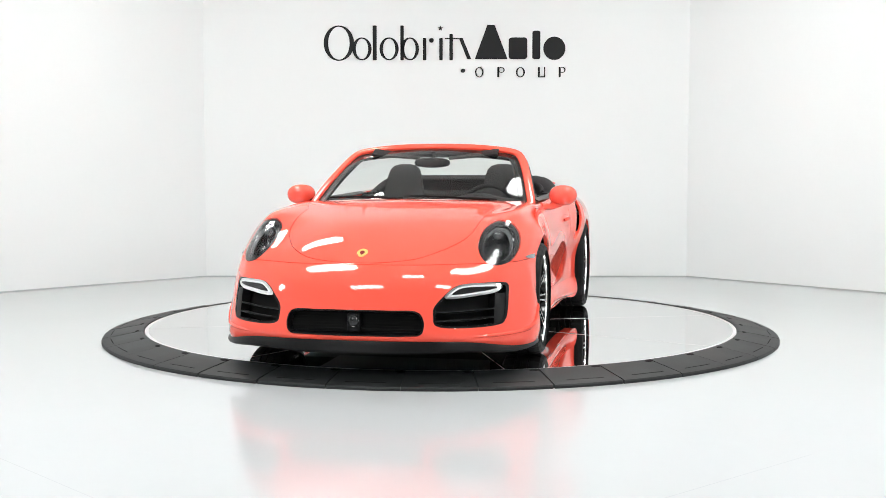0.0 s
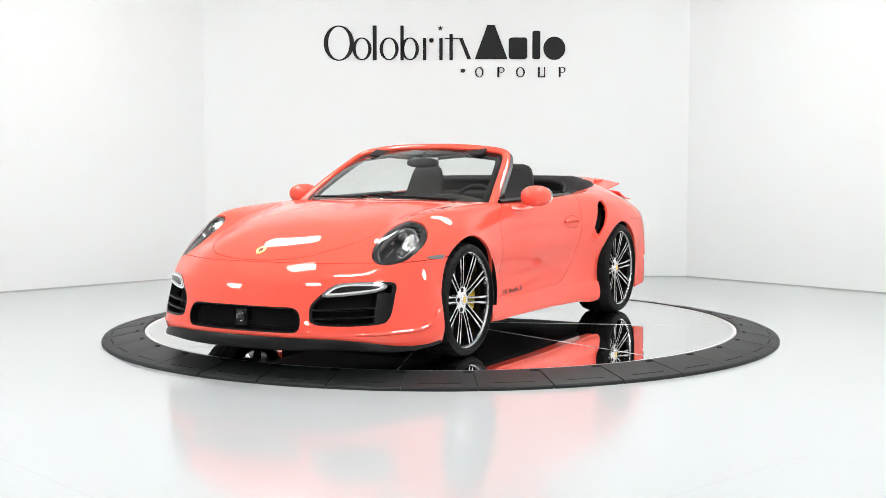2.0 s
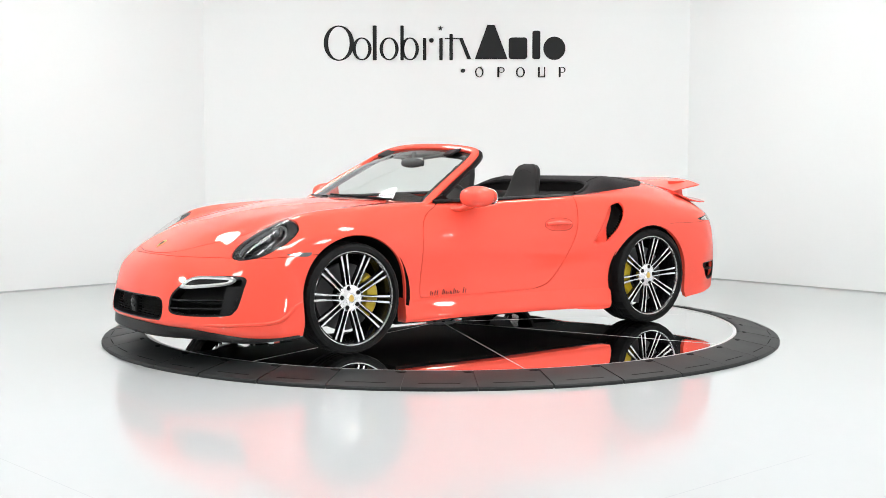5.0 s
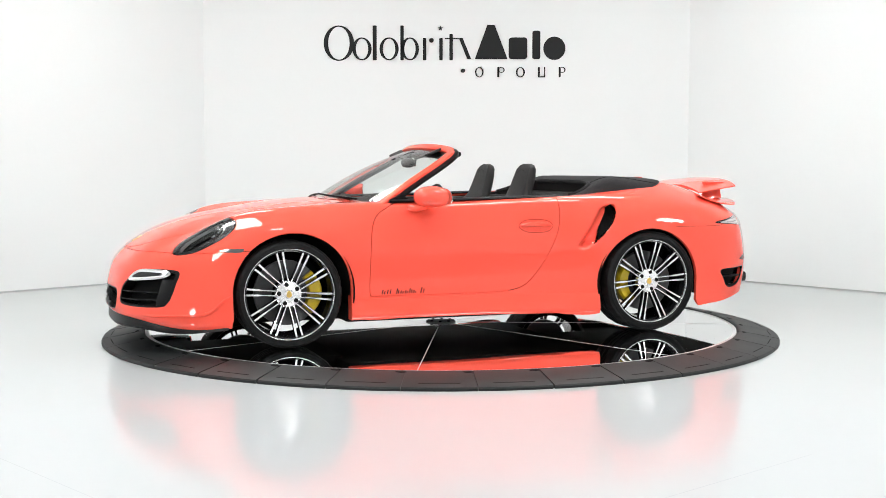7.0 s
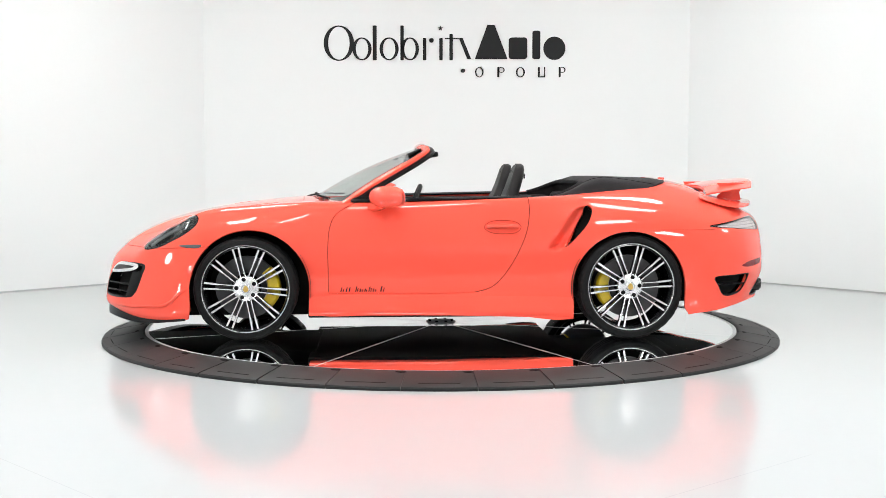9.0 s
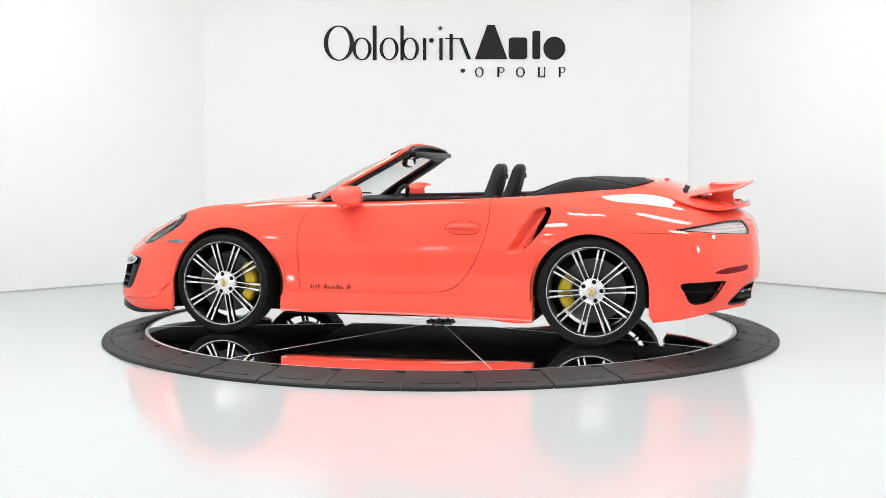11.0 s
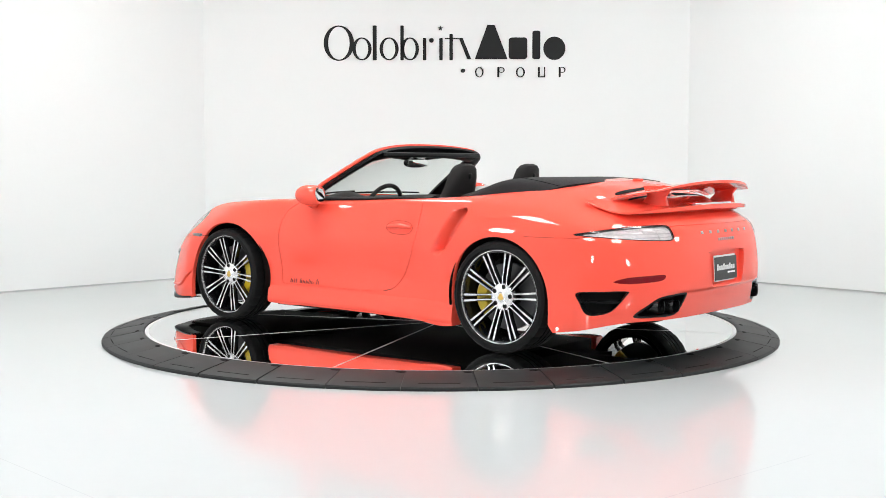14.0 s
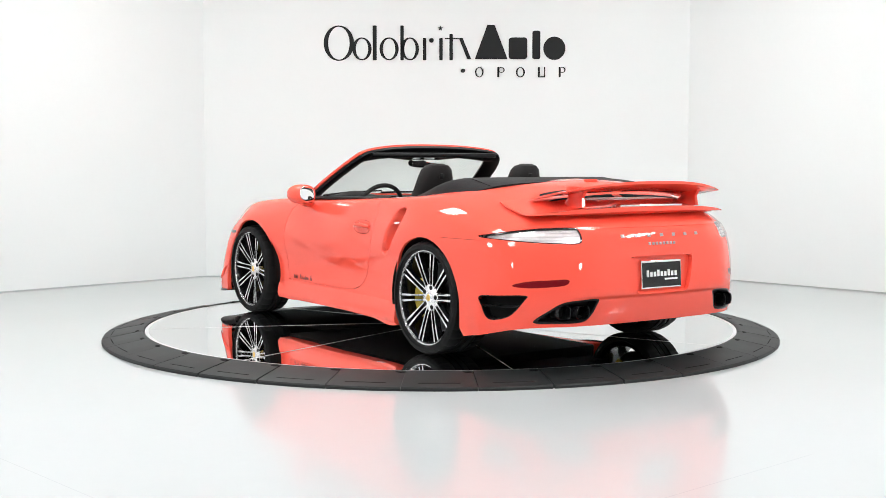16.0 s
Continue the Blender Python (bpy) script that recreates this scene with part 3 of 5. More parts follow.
def wheel(name, car, x, y, radius, width, turn, bolts):
    """A wheel with a ten-pair spoke rim; its outer face looks along +y."""
    root = new(name)
    root.parent = car
    w, R = width / 2, radius
    rim = 0.277
    prof = [(rim - 0.004, w - 0.030), (rim + 0.006, w - 0.012), (rim + 0.022, w - 0.004), (R - 0.045, w), (R - 0.022, w - 0.006), (R - 0.008, w - 0.020), (R, w - 0.045)]
    for g in (0.30, 0.0, -0.30):
        c = g * w
        prof += [(R, c + 0.006), (R - 0.007, c + 0.004), (R - 0.007, c - 0.004), (R, c - 0.006)]
    prof += [(R, -w + 0.045), (R - 0.008, -w + 0.020), (R - 0.045, -w), (rim, -w + 0.02)]
    bm = lathe(prof, 150)
    for v in bm.verts:
        r = math.hypot(v.co.x, v.co.z)
        k = round(math.atan2(v.co.z, v.co.x) / (2 * math.pi) * 150 + (3 if v.co.y > 0 else 0)) % 5
        if r > R - 0.030 and k == 0 and abs(v.co.y) > 0.015:
            v.co.x, v.co.z = v.co.x * (1 - 0.003 / r), v.co.z * (1 - 0.003 / r)
    tyre = part("tyre", bm, RUBBER, root, sharp=18)
    # rim barrel with a bright lip
    barrel = part("rim_barrel", lathe([(rim - 0.001, w - 0.034), (rim - 0.014, w - 0.030), (rim - 0.020, w - 0.050), (rim - 0.026, w - 0.10), (rim - 0.030, -w + 0.03), (rim, -w + 0.015)], 64), GLOSS_BLACK, root, "gloss black rim barrel")
    part("rim_lip", lathe([(rim + 0.002, w - 0.030), (rim + 0.001, w - 0.022), (rim - 0.003, w - 0.022), (rim - 0.005, w - 0.032)], 64), SILVER, root, "machined silver lip")
    face = w - 0.030
    # spokes: ten pairs, machined faces on black flanks
    for k in range(10):
        a = 2 * math.pi * k / 10 + turn
        for sgn in (-1, 1):
            bm = bmesh.new()
            n = 8
            rings = []
            for i in range(n + 1):
                t = i / n
                r = 0.058 + (rim - 0.012 - 0.058) * t
                off = sgn * (0.0150 + 0.0040 * t - 0.002 * math.sin(math.pi * t))
                hw = 0.0062 + 0.001 * t
                yy = face - 0.030 + 0.028 * t ** 0.7
                rings.append([bm.verts.new(p) for p in ((r, yy - 0.034, off - hw), (r, yy - 0.001, off - hw), (r, yy - 0.001, off + hw), (r, yy - 0.030, off + hw))])
            for A, B in zip(rings, rings[1:]):
                for j in range(4):
                    bm.faces.new((A[j], A[(j + 1) % 4], B[(j + 1) % 4], B[j]))
            bm.faces.new(rings[0][::-1])
            bm.faces.new(rings[-1])
            bm.transform(pose(0, 0, 0, 0, math.degrees(a), 0))
            sp = part("spoke", bm, GLOSS_BLACK, root)
            bm = bmesh.new()
            rows = []
            for i in range(n + 1):
                t = i / n
                r = 0.062 + (rim - 0.010 - 0.062) * t
                off = sgn * (0.0150 + 0.0040 * t - 0.002 * math.sin(math.pi * t))
                hw = 0.0027 if t < 0.62 else 0.0056
                yy = face - 0.030 + 0.028 * t ** 0.7 + 0.0008
                rows.append([bm.verts.new((r, yy, off - hw)), bm.verts.new((r, yy, off + hw))])
            for A, B in zip(rows, rows[1:]):
                bm.faces.new((A[0], A[1], B[1], B[0]))
            bm.transform(pose(0, 0, 0, 0, math.degrees(a), 0))
            part("spoke_face", bm, SILVER, root, "machined silver spoke face")
    hub = part("hub", lathe([(0.0, face - 0.022), (0.034, face - 0.022), (0.046, face - 0.024), (0.074, face - 0.0265), (0.080, face - 0.030), (0.084, face - 0.055), (0.0, face - 0.056)], 40), SILVER, root, "silver hub")
    part("centre_cap", lathe([(0.0, face - 0.015), (0.024, face - 0.016), (0.029, face - 0.021), (0.029, face - 0.024)], 24), SILVER, root, "silver centre cap")
    shield = [(0.018 * math.sin(t) * (1.0 if math.cos(t) > -0.2 else 0.8), 0.021 * math.cos(t)) for t in np.linspace(0, 2 * math.pi, 14, endpoint=False)]
    part("emblem", moved(slab(shield, 0, 0.0025), Matrix.Translation((0, face - 0.0155, 0)) @ pose(0, 0, 0, -90, 0, 0)), GOLD, root, "small gold and black emblem")
    for k in range(5):
        a = 2 * math.pi * k / 5 + turn + bolts
        part("bolt_recess", moved(lathe([(0, face - 0.0215), (0.0125, face - 0.0215), (0.0138, face - 0.024), (0.0138, face - 0.05)], 14), Matrix.Translation((0.060 * math.cos(a), 0, -0.060 * math.sin(a)))), BLACK_DEEP, root)
    root.matrix_basis = Matrix.Translation((x, y, radius)) if y > 0 else Matrix.Translation((x, y, radius)) @ pose(0, 0, 0, 0, 0, 180)
    root["label"] = "twin-spoke silver and black alloy wheel with low tyre"
    return root


def brake(car, x, y, front):
    """Disc and yellow caliper behind the spokes."""
    s = 1 if y > 0 else -1
    disc = part("brake_disc", lathe([(0.09, -0.018), (0.09, 0.018), (0.20, 0.018), (0.20, -0.018), (0.09, -0.018)], 48), STEEL, car, "drilled steel brake disc")
    disc.matrix_basis = Matrix.Translation((x, y, 0.332))
    bm = bmesh.new()
    a0, a1 = (-42, 42) if front else (140, 210)
    rings = []
    for i in range(11):
        a = radians(a0 + (a1 - a0) * i / 10)
        d = 0.8 + 0.2 * math.sin(math.pi * i / 10)
        r0, r1 = 0.128, 0.128 + 0.088 * d
        rings.append([bm.verts.new((r * math.cos(a), s * h, r * math.sin(a))) for r, h in ((r0, 0.022), (r0 + 0.01, 0.050), (r1 - 0.014, 0.056), (r1, 0.040), (r1, -0.04), (r0, -0.04))])
    for A, B in zip(rings, rings[1:]):
        for j in range(6):
            bm.faces.new((A[j], A[(j + 1) % 6], B[(j + 1) % 6], B[j]))
    bm.faces.new(rings[0][::-1])
    bm.faces.new(rings[-1])
    # the front calipers sit behind the axle, the rear ones before it
    cal = part("brake_caliper", bm, YELLOW, car, "yellow painted brake caliper")
    cal.matrix_basis = Matrix.Translation((x, y, 0.332)) @ (pose(0, 0, 0, 0, 180, 0))
    return disc


def wheels(car):
    for s in (1, -1):
        wheel("front_wheel", car, 1.225, s * 0.770, 0.329, 0.245, 0.54, radians(36))
        wheel("rear_wheel", car, -1.225, s * 0.795, 0.335, 0.292, 0.08, radians(36))
        brake(car, 1.225, s * 0.755, True)
        brake(car, -1.225, s * 0.80, False)


def on_side(sheet, x, z):
    """The place on the car's left flank at x, z, and the normal there."""
    V = sheet.V
    k = np.where(V[:, 1] > 0.5)[0]
    j = k[np.argsort((V[k, 0] - x) ** 2 + (V[k, 2] - z) ** 2)[:3]]
    return Vector((x, float(V[j, 1].mean()), z)), Vector(sheet.N[j].mean(0).tolist()).normalized()


def on_tail(sheet, y, z):
    """The place on the car's tail at y, z, and the normal there."""
    V = sheet.V
    k = np.where(V[:, 0] < -1.9)[0]
    j = k[np.argsort((V[k, 1] - abs(y)) ** 2 + (V[k, 2] - z) ** 2)[:3]]
    n = Vector(sheet.N[j].mean(0).tolist()).normalized()
    return Vector((float(V[j, 0].mean()), y, z)), Vector((n.x, math.copysign(n.y, y), n.z))


def ellipsoid(cx, cy, cz, rx, ry, rz, power=2.0, seg=28, rows=16):
    bm = bmesh.new()
    bmesh.ops.create_uvsphere(bm, u_segments=seg, v_segments=rows, radius=1.0)
    e = 2.0 / power
    for v in bm.verts:
        c = v.co
        v.co = Vector((cx + rx * math.copysign(abs(c.x) ** e, c.x), cy + ry * math.copysign(abs(c.y) ** e, c.y), cz + rz * math.copysign(abs(c.z) ** e, c.z)))
    return bm


# the windscreen: its foot on the cowl and its head under the header
def screen_foot(y):
    return Vector((0.835 - 0.245 * (y / 0.70) ** 2, y, 0.888 - 0.024 * (y / 0.70) ** 2))


def screen_head(y):
    q = y / 0.53
    return Vector((0.125 - 0.065 * q * q, y, 1.226 - 0.038 * q * q))


FRAME_PATH = [(0.640, 0.722, 0.850), (0.43, 0.672, 0.990), (0.215, 0.615, 1.115), (0.110, 0.572, 1.178), (0.082, 0.50, 1.205), (0.108, 0.28, 1.228), (0.120, 0.0, 1.235)]


def frame_ring(p, t, b0, b1, n0, n1, back):
    n = Vector((0.50, 0.30 * p.y / 0.6, 0.80)).normalized()
    n = (n - t * n.dot(t)).normalized()
    b = t.cross(n)
    if b.x > 0:
        b.negate()
    c = 0.25
    w, h = b1 - b0, n1 - n0
    pts = [(b0 + w * c, n0), (b1 - w * c, n0), (b1, n0 + h * c), (b1, n1 - h * c), (b1 - w * c, n1), (b0 + w * c, n1), (b0, n1 - h * c), (b0, n0 + h * c)]
    return [p + b * u + n * v + Vector((-back, 0, 0)) for u, v in pts]


def screen_frame(b0, b1, n0, n1, back=0.0):
    k = FRAME_PATH + [(x, -y, z) for x, y, z in FRAME_PATH[-2::-1]]
    path = [Vector(q.tolist()) for q in spline(k, 8)]
    rings = []
    for i, p in enumerate(path):
        t = (path[min(i + 1, len(path) - 1)] - path[max(i - 1, 0)]).normalized()
        rings.append(frame_ring(p, t, b0, b1, n0, n1, back))
    return sweep(path, rings)


def grid_mesh(fn, nu, nv, thick=0.0):
    """A bmesh surface fn(u, v) on the unit square."""
    bm = bmesh.new()
    g = [[bm.verts.new(fn(i / nu, j / nv)) for j in range(nv + 1)] for i in range(nu + 1)]
    for i in range(nu):
        for j in range(nv):
            bm.faces.new((g[i][j], g[i + 1][j], g[i + 1][j + 1], g[i][j + 1]))
    if thick:
        bmesh.ops.recalc_face_normals(bm, faces=bm.faces)
        bmesh.ops.solidify(bm, geom=bm.faces[:], thickness=thick)
    return bm


def aerofoil(fn, depth, nu, nv):
    """A closed wing under the surface fn(u, v), deepest in the middle of its chord; depth(q) for q from the middle to the tip."""
    bm = bmesh.new()
    top, low = [], []
    for i in range(nu + 1):
        u = i / nu
        d = depth(abs(2 * u - 1))
        top.append([bm.verts.new(fn(u, j / nv)) for j in range(nv + 1)])
        low.append([bm.verts.new(fn(u, j / nv) - Vector((0, 0, 0.003 + d * (math.sin(math.pi * (0.12 + 0.80 * j / nv)) ** 0.7)))) for j in range(nv + 1)])
    for i in range(nu):
        for j in range(nv):
            bm.faces.new((top[i][j], top[i + 1][j], top[i + 1][j + 1], top[i][j + 1]))
            bm.faces.new((low[i][j], low[i][j + 1], low[i + 1][j + 1], low[i + 1][j]))
        bm.faces.new((top[i][0], low[i][0], low[i + 1][0], top[i + 1][0]))
        bm.faces.new((top[i][nv], top[i + 1][nv], low[i + 1][nv], low[i][nv]))
    for g, h in ((top[0], low[0]), (top[nu], low[nu])):
        for j in range(nv):
            bm.faces.new((g[j], g[j + 1], h[j + 1], h[j]))
    return bm


def cover_point(u, v):
    """The soft-top cover: u runs round its U from tip to tip, v from the inner to the outer edge."""
    a = math.pi * u
    sx, sy = max(0.0, math.sin(a)), math.cos(a)
    sgn = math.copysign(1, sy)
    outer = Vector((-0.60 - 0.97 * sx ** 0.62, sgn * 0.745 * abs(sy) ** 0.42, 0.0))
    inner = Vector((-0.66 - 0.33 * sx ** 0.55, sgn * 0.640 * abs(sy) ** 0.40, 0.0))
    p = inner.lerp(outer, v)
    rise = min(1.0, max(0.0, (-p.x - 0.71) / 0.42))
    rise = rise * rise * (3 - 2 * rise)
    zi = 0.905 + 0.125 * rise
    zo = 0.893 + 0.118 * min(1.0, max(0.0, (-p.x - 0.72) / 0.75)) * (sx ** 1.2)
    z = zi + (zo - zi) * v ** 1.5 + 0.020 * math.sin(math.pi * v) * (0.3 + 0.7 * rise)
    return Vector((p.x, p.y, z))


def seat(car, y):
    root = new("front_seat")
    root.parent = car
    root.location.x = -0.105
    rows = []
    for z, x, hw, d in ((0.40, -0.16, 0.235, 0.07), (0.55, -0.235, 0.25, 0.075), (0.72, -0.305, 0.245, 0.07), (0.83, -0.355, 0.215, 0.062), (0.90, -0.398, 0.158, 0.050), (0.97, -0.424, 0.142, 0.046), (1.03, -0.442, 0.130, 0.043), (1.082, -0.455, 0.113, 0.038), (1.108, -0.462, 0.086, 0.028), (1.121, -0.466, 0.04, 0.010)):
        ring = []
        for t in np.linspace(0, 2 * math.pi, 24, endpoint=False):
            c, s = math.cos(t), math.sin(t)
            ring.append(Vector((x + d * math.copysign(abs(c) ** 0.7, c) + 0.02 * abs(s) ** 3, y + hw * math.copysign(abs(s) ** 0.62, s), z)))
        rows.append(ring)
    part("backrest", sweep(None, rows), LEATHER, root)
    part("cushion", box_bm(-0.22, 0.28, y - 0.24, y + 0.24, 0.26, 0.42, 0.06, 4), LEATHER, root)
    for s in (-1, 1):
        part("bolster", ellipsoid(-0.24, y + s * 0.215, 0.62, 0.10, 0.055, 0.20), LEATHER, root)
    part("seam", tube([(-0.418 + 0.01 * math.cos(t), y + 0.10 * math.sin(t), 1.0 + 0.08 * math.cos(t)) for t in np.linspace(0, 2 * math.pi, 16, endpoint=False)], 0.0015, 4, True), BLACK_DEEP, root)
    part("rear_emblem", box_bm(-0.502, -0.493, y - 0.014, y + 0.014, 1.02, 1.055, 0.004), BLACK_TRIM, root, "embossed emblem")
    root["label"] = "black leather sport seat with built-in headrest"


def cabin(car):
    # windscreen
    bm = grid_mesh(lambda u, v: screen_foot((2 * u - 1) * 0.685).lerp(screen_head((2 * u - 1) * 0.545), v) + Vector((0.55, 0, 0.83)) * 0.028 * math.sin(math.pi * v), 28, 14)
    w = part("windscreen", bm, SCREEN, car, "clear laminated windscreen")
    w.visible_shadow = False
    fr = part("screen_frame", screen_frame(-0.012, 0.040, -0.018, 0.012), PAINT, car, "red windscreen frame")
    part("frame_lining", screen_frame(-0.058, 0.060, -0.048, -0.013), BLACK_TRIM, fr, "black inner lining and seal")
    part("header_seal", box_bm(-0.012, 0.070, -0.53, 0.53, 1.165, 1.200, 0.012, 3), BLACK_TRIM, fr, "black header lining")
    for s in (1, -1):
        vis = moved(box_bm(-0.050, 0.050, -0.17, 0.17, -0.008, 0.008, 0.006, 3), Matrix.Translation((0.135, s * 0.27, 1.186)) @ pose(0, 0, 0, s * 5, 24, 0))
        part("sun_visor", vis, LEATHER, car, "black sun visor")
    # cowl and wipers
    bm = grid_mesh(lambda u, v: screen_foot((2 * u - 1) * 0.66) + Vector((-0.05 + 0.145 * v, 0, -0.012 - 0.012 * v)), 24, 3, 0.01)
    cowl = part("cowl", bm, BLACK_TRIM, car, "black cowl panel")
    for y0, y1 in ((0.52, -0.05), (-0.06, -0.60)):
        pts = [screen_foot(y0 + (y1 - y0) * t) + Vector((0.005 - 0.02 * t, 0, 0.018 + 0.012 * t)) for t in np.linspace(0, 1, 9)]
        ar = part("wiper", tube([screen_foot(y0) + Vector((0.05, 0, 0.005)), screen_foot(y0) + Vector((0.02, -0.05, 0.015)), pts[4]], 0.007, 6), BLACK_TRIM, car, "black wiper arm")
        part("blade", tube(pts, 0.006, 6), BLACK_DEEP, ar)
    # inner mirror
    m = part("inner_mirror", ellipsoid(0.185, -0.01, 1.128, 0.022, 0.125, 0.034, 2.6), BLACK_TRIM, car, "black inner mirror")
    part("glass", moved(box_bm(0.160, 0.1625, -0.12, 0.10, 1.104, 1.152, 0.001), Matrix.Translation((0.161, 0, 1.128)) @ pose(0, 0, 0, 0, -10, 0) @ Matrix.Translation((-0.163, 0, -1.128))), MIRROR, m, "mirror glass")
    part("stem", tube([(0.185, 0.0, 1.14), (0.17, 0.0, 1.20)], 0.016, 8), BLACK_TRIM, m)
    # dashboard
    def dash(u, v):
        y = (2 * u - 1) * 0.68
        hump = 0.045 * math.exp(-((y - 0.37) / 0.16) ** 2) * math.exp(-((v - 0.55) / 0.25) ** 2)
        hump += 0.028 * math.sin(math.pi * min(1, v / 0.86))
        f = screen_foot(y)
        x = f.x - 0.03 - (f.x - 0.33) * v
        z = 0.868 - 0.02 * v + hump if v < 0.86 else 0.868 - 0.02 * v - 2.2 * (v - 0.86)
        return Vector((x, y, z))
    part("dashboard", grid_mesh(dash, 30, 22), LEATHER, car, "black leather dashboard")
    part("centre_console", box_bm(-0.45, 0.42, -0.13, 0.13, 0.25, 0.58, 0.03), LEATHER, car)
    # steering wheel
    M = Matrix.Translation((0.17, 0.37, 0.802)) @ pose(0, 0, 0, 0, 68, 0)
    ring = [M @ Vector((0.182 * math.cos(t), 0.182 * math.sin(t), 0)) for t in np.linspace(0, 2 * math.pi, 40, endpoint=False)]
    sw = part("steering_wheel", tube(ring, 0.0155, 10, True), LEATHER, car, "black leather steering wheel")
    part("hub", moved(ellipsoid(0, 0, 0.0, 0.07, 0.085, 0.03), M), LEATHER, sw)
    for a in (0, 180, 270):
        c, s = math.sin(radians(a)), math.cos(radians(a))
        part("spoke", tube([M @ Vector((-0.05 * c, 0.05 * s, 0)), M @ Vector((-0.178 * c, 0.178 * s, 0))], 0.014, 8, flat=0.5), SILVER, sw, "silver spoke")
    seat(car, 0.37)
    seat(car, -0.37)
    # tub, door cards, rear bench
    part("cabin_floor", box_bm(-1.05, 0.75, -0.70, 0.70, 0.20, 0.25), BLACK_DEEP, car, "black carpeted floor")
    for s in (1, -1):
        part("door_card", box_bm(-0.60, 0.62, *sorted((s * 0.655, s * 0.735)), 0.25, 0.875, 0.02, 3), LEATHER, car, "black leather door card")
        bm = grid_mesh(lambda u, v: Vector((0.56 - 1.16 * u, s * (0.728 + 0.012 * u + (v - 0.5) * 0.075), 0.884 + 0.010 * u + 0.012 * math.sin(math.pi * v) + (0.016 * max(0, u - 0.35)))), 20, 6, 0.008)
        part("belt_trim", bm, BLACK_TRIM, car, "black belt trim on the door top")
        part("side_wall", box_bm(-1.10, -0.58, *sorted((s * 0.60, s * 0.73)), 0.25, 0.89, 0.02, 3), LEATHER, car)
        part("rear_seat", box_bm(-0.92, -0.70, *sorted((s * 0.08, s * 0.60)), 0.35, 0.80, 0.05, 3), LEATHER, car, "small black rear seat")
    part("rear_bulkhead", box_bm(-1.12, -0.92, -0.66, 0.66, 0.25, 0.92, 0.04, 3), LEATHER, car)
    # soft-top cover
    cov = part("soft_top_cover", grid_mesh(cover_point, 60, 12, 0.012), FABRIC, car, "black canvas soft-top cover", sharp=60)
    for s in (0.30, 0.70):
        part("cover_seam", tube([cover_point(s, v) + Vector((0, 0, 0.0015)) for v in np.linspace(0.02, 0.98, 12)], 0.0022, 5), BLACK_DEEP, cov)
    part("cover_lip", tube([cover_point(u, 0) for u in np.linspace(0.03, 0.97, 50)], 0.016, 8), FABRIC, cov)
    # cavity wall under the inner lip
    part("rear_shelf", grid_mesh(lambda u, v: cover_point(0.03 + 0.94 * u, 0.0) - Vector((0.05 * v, 0, 0.005 + 0.14 * v)), 40, 3), LEATHER, cov, "black shelf wall under the cover")


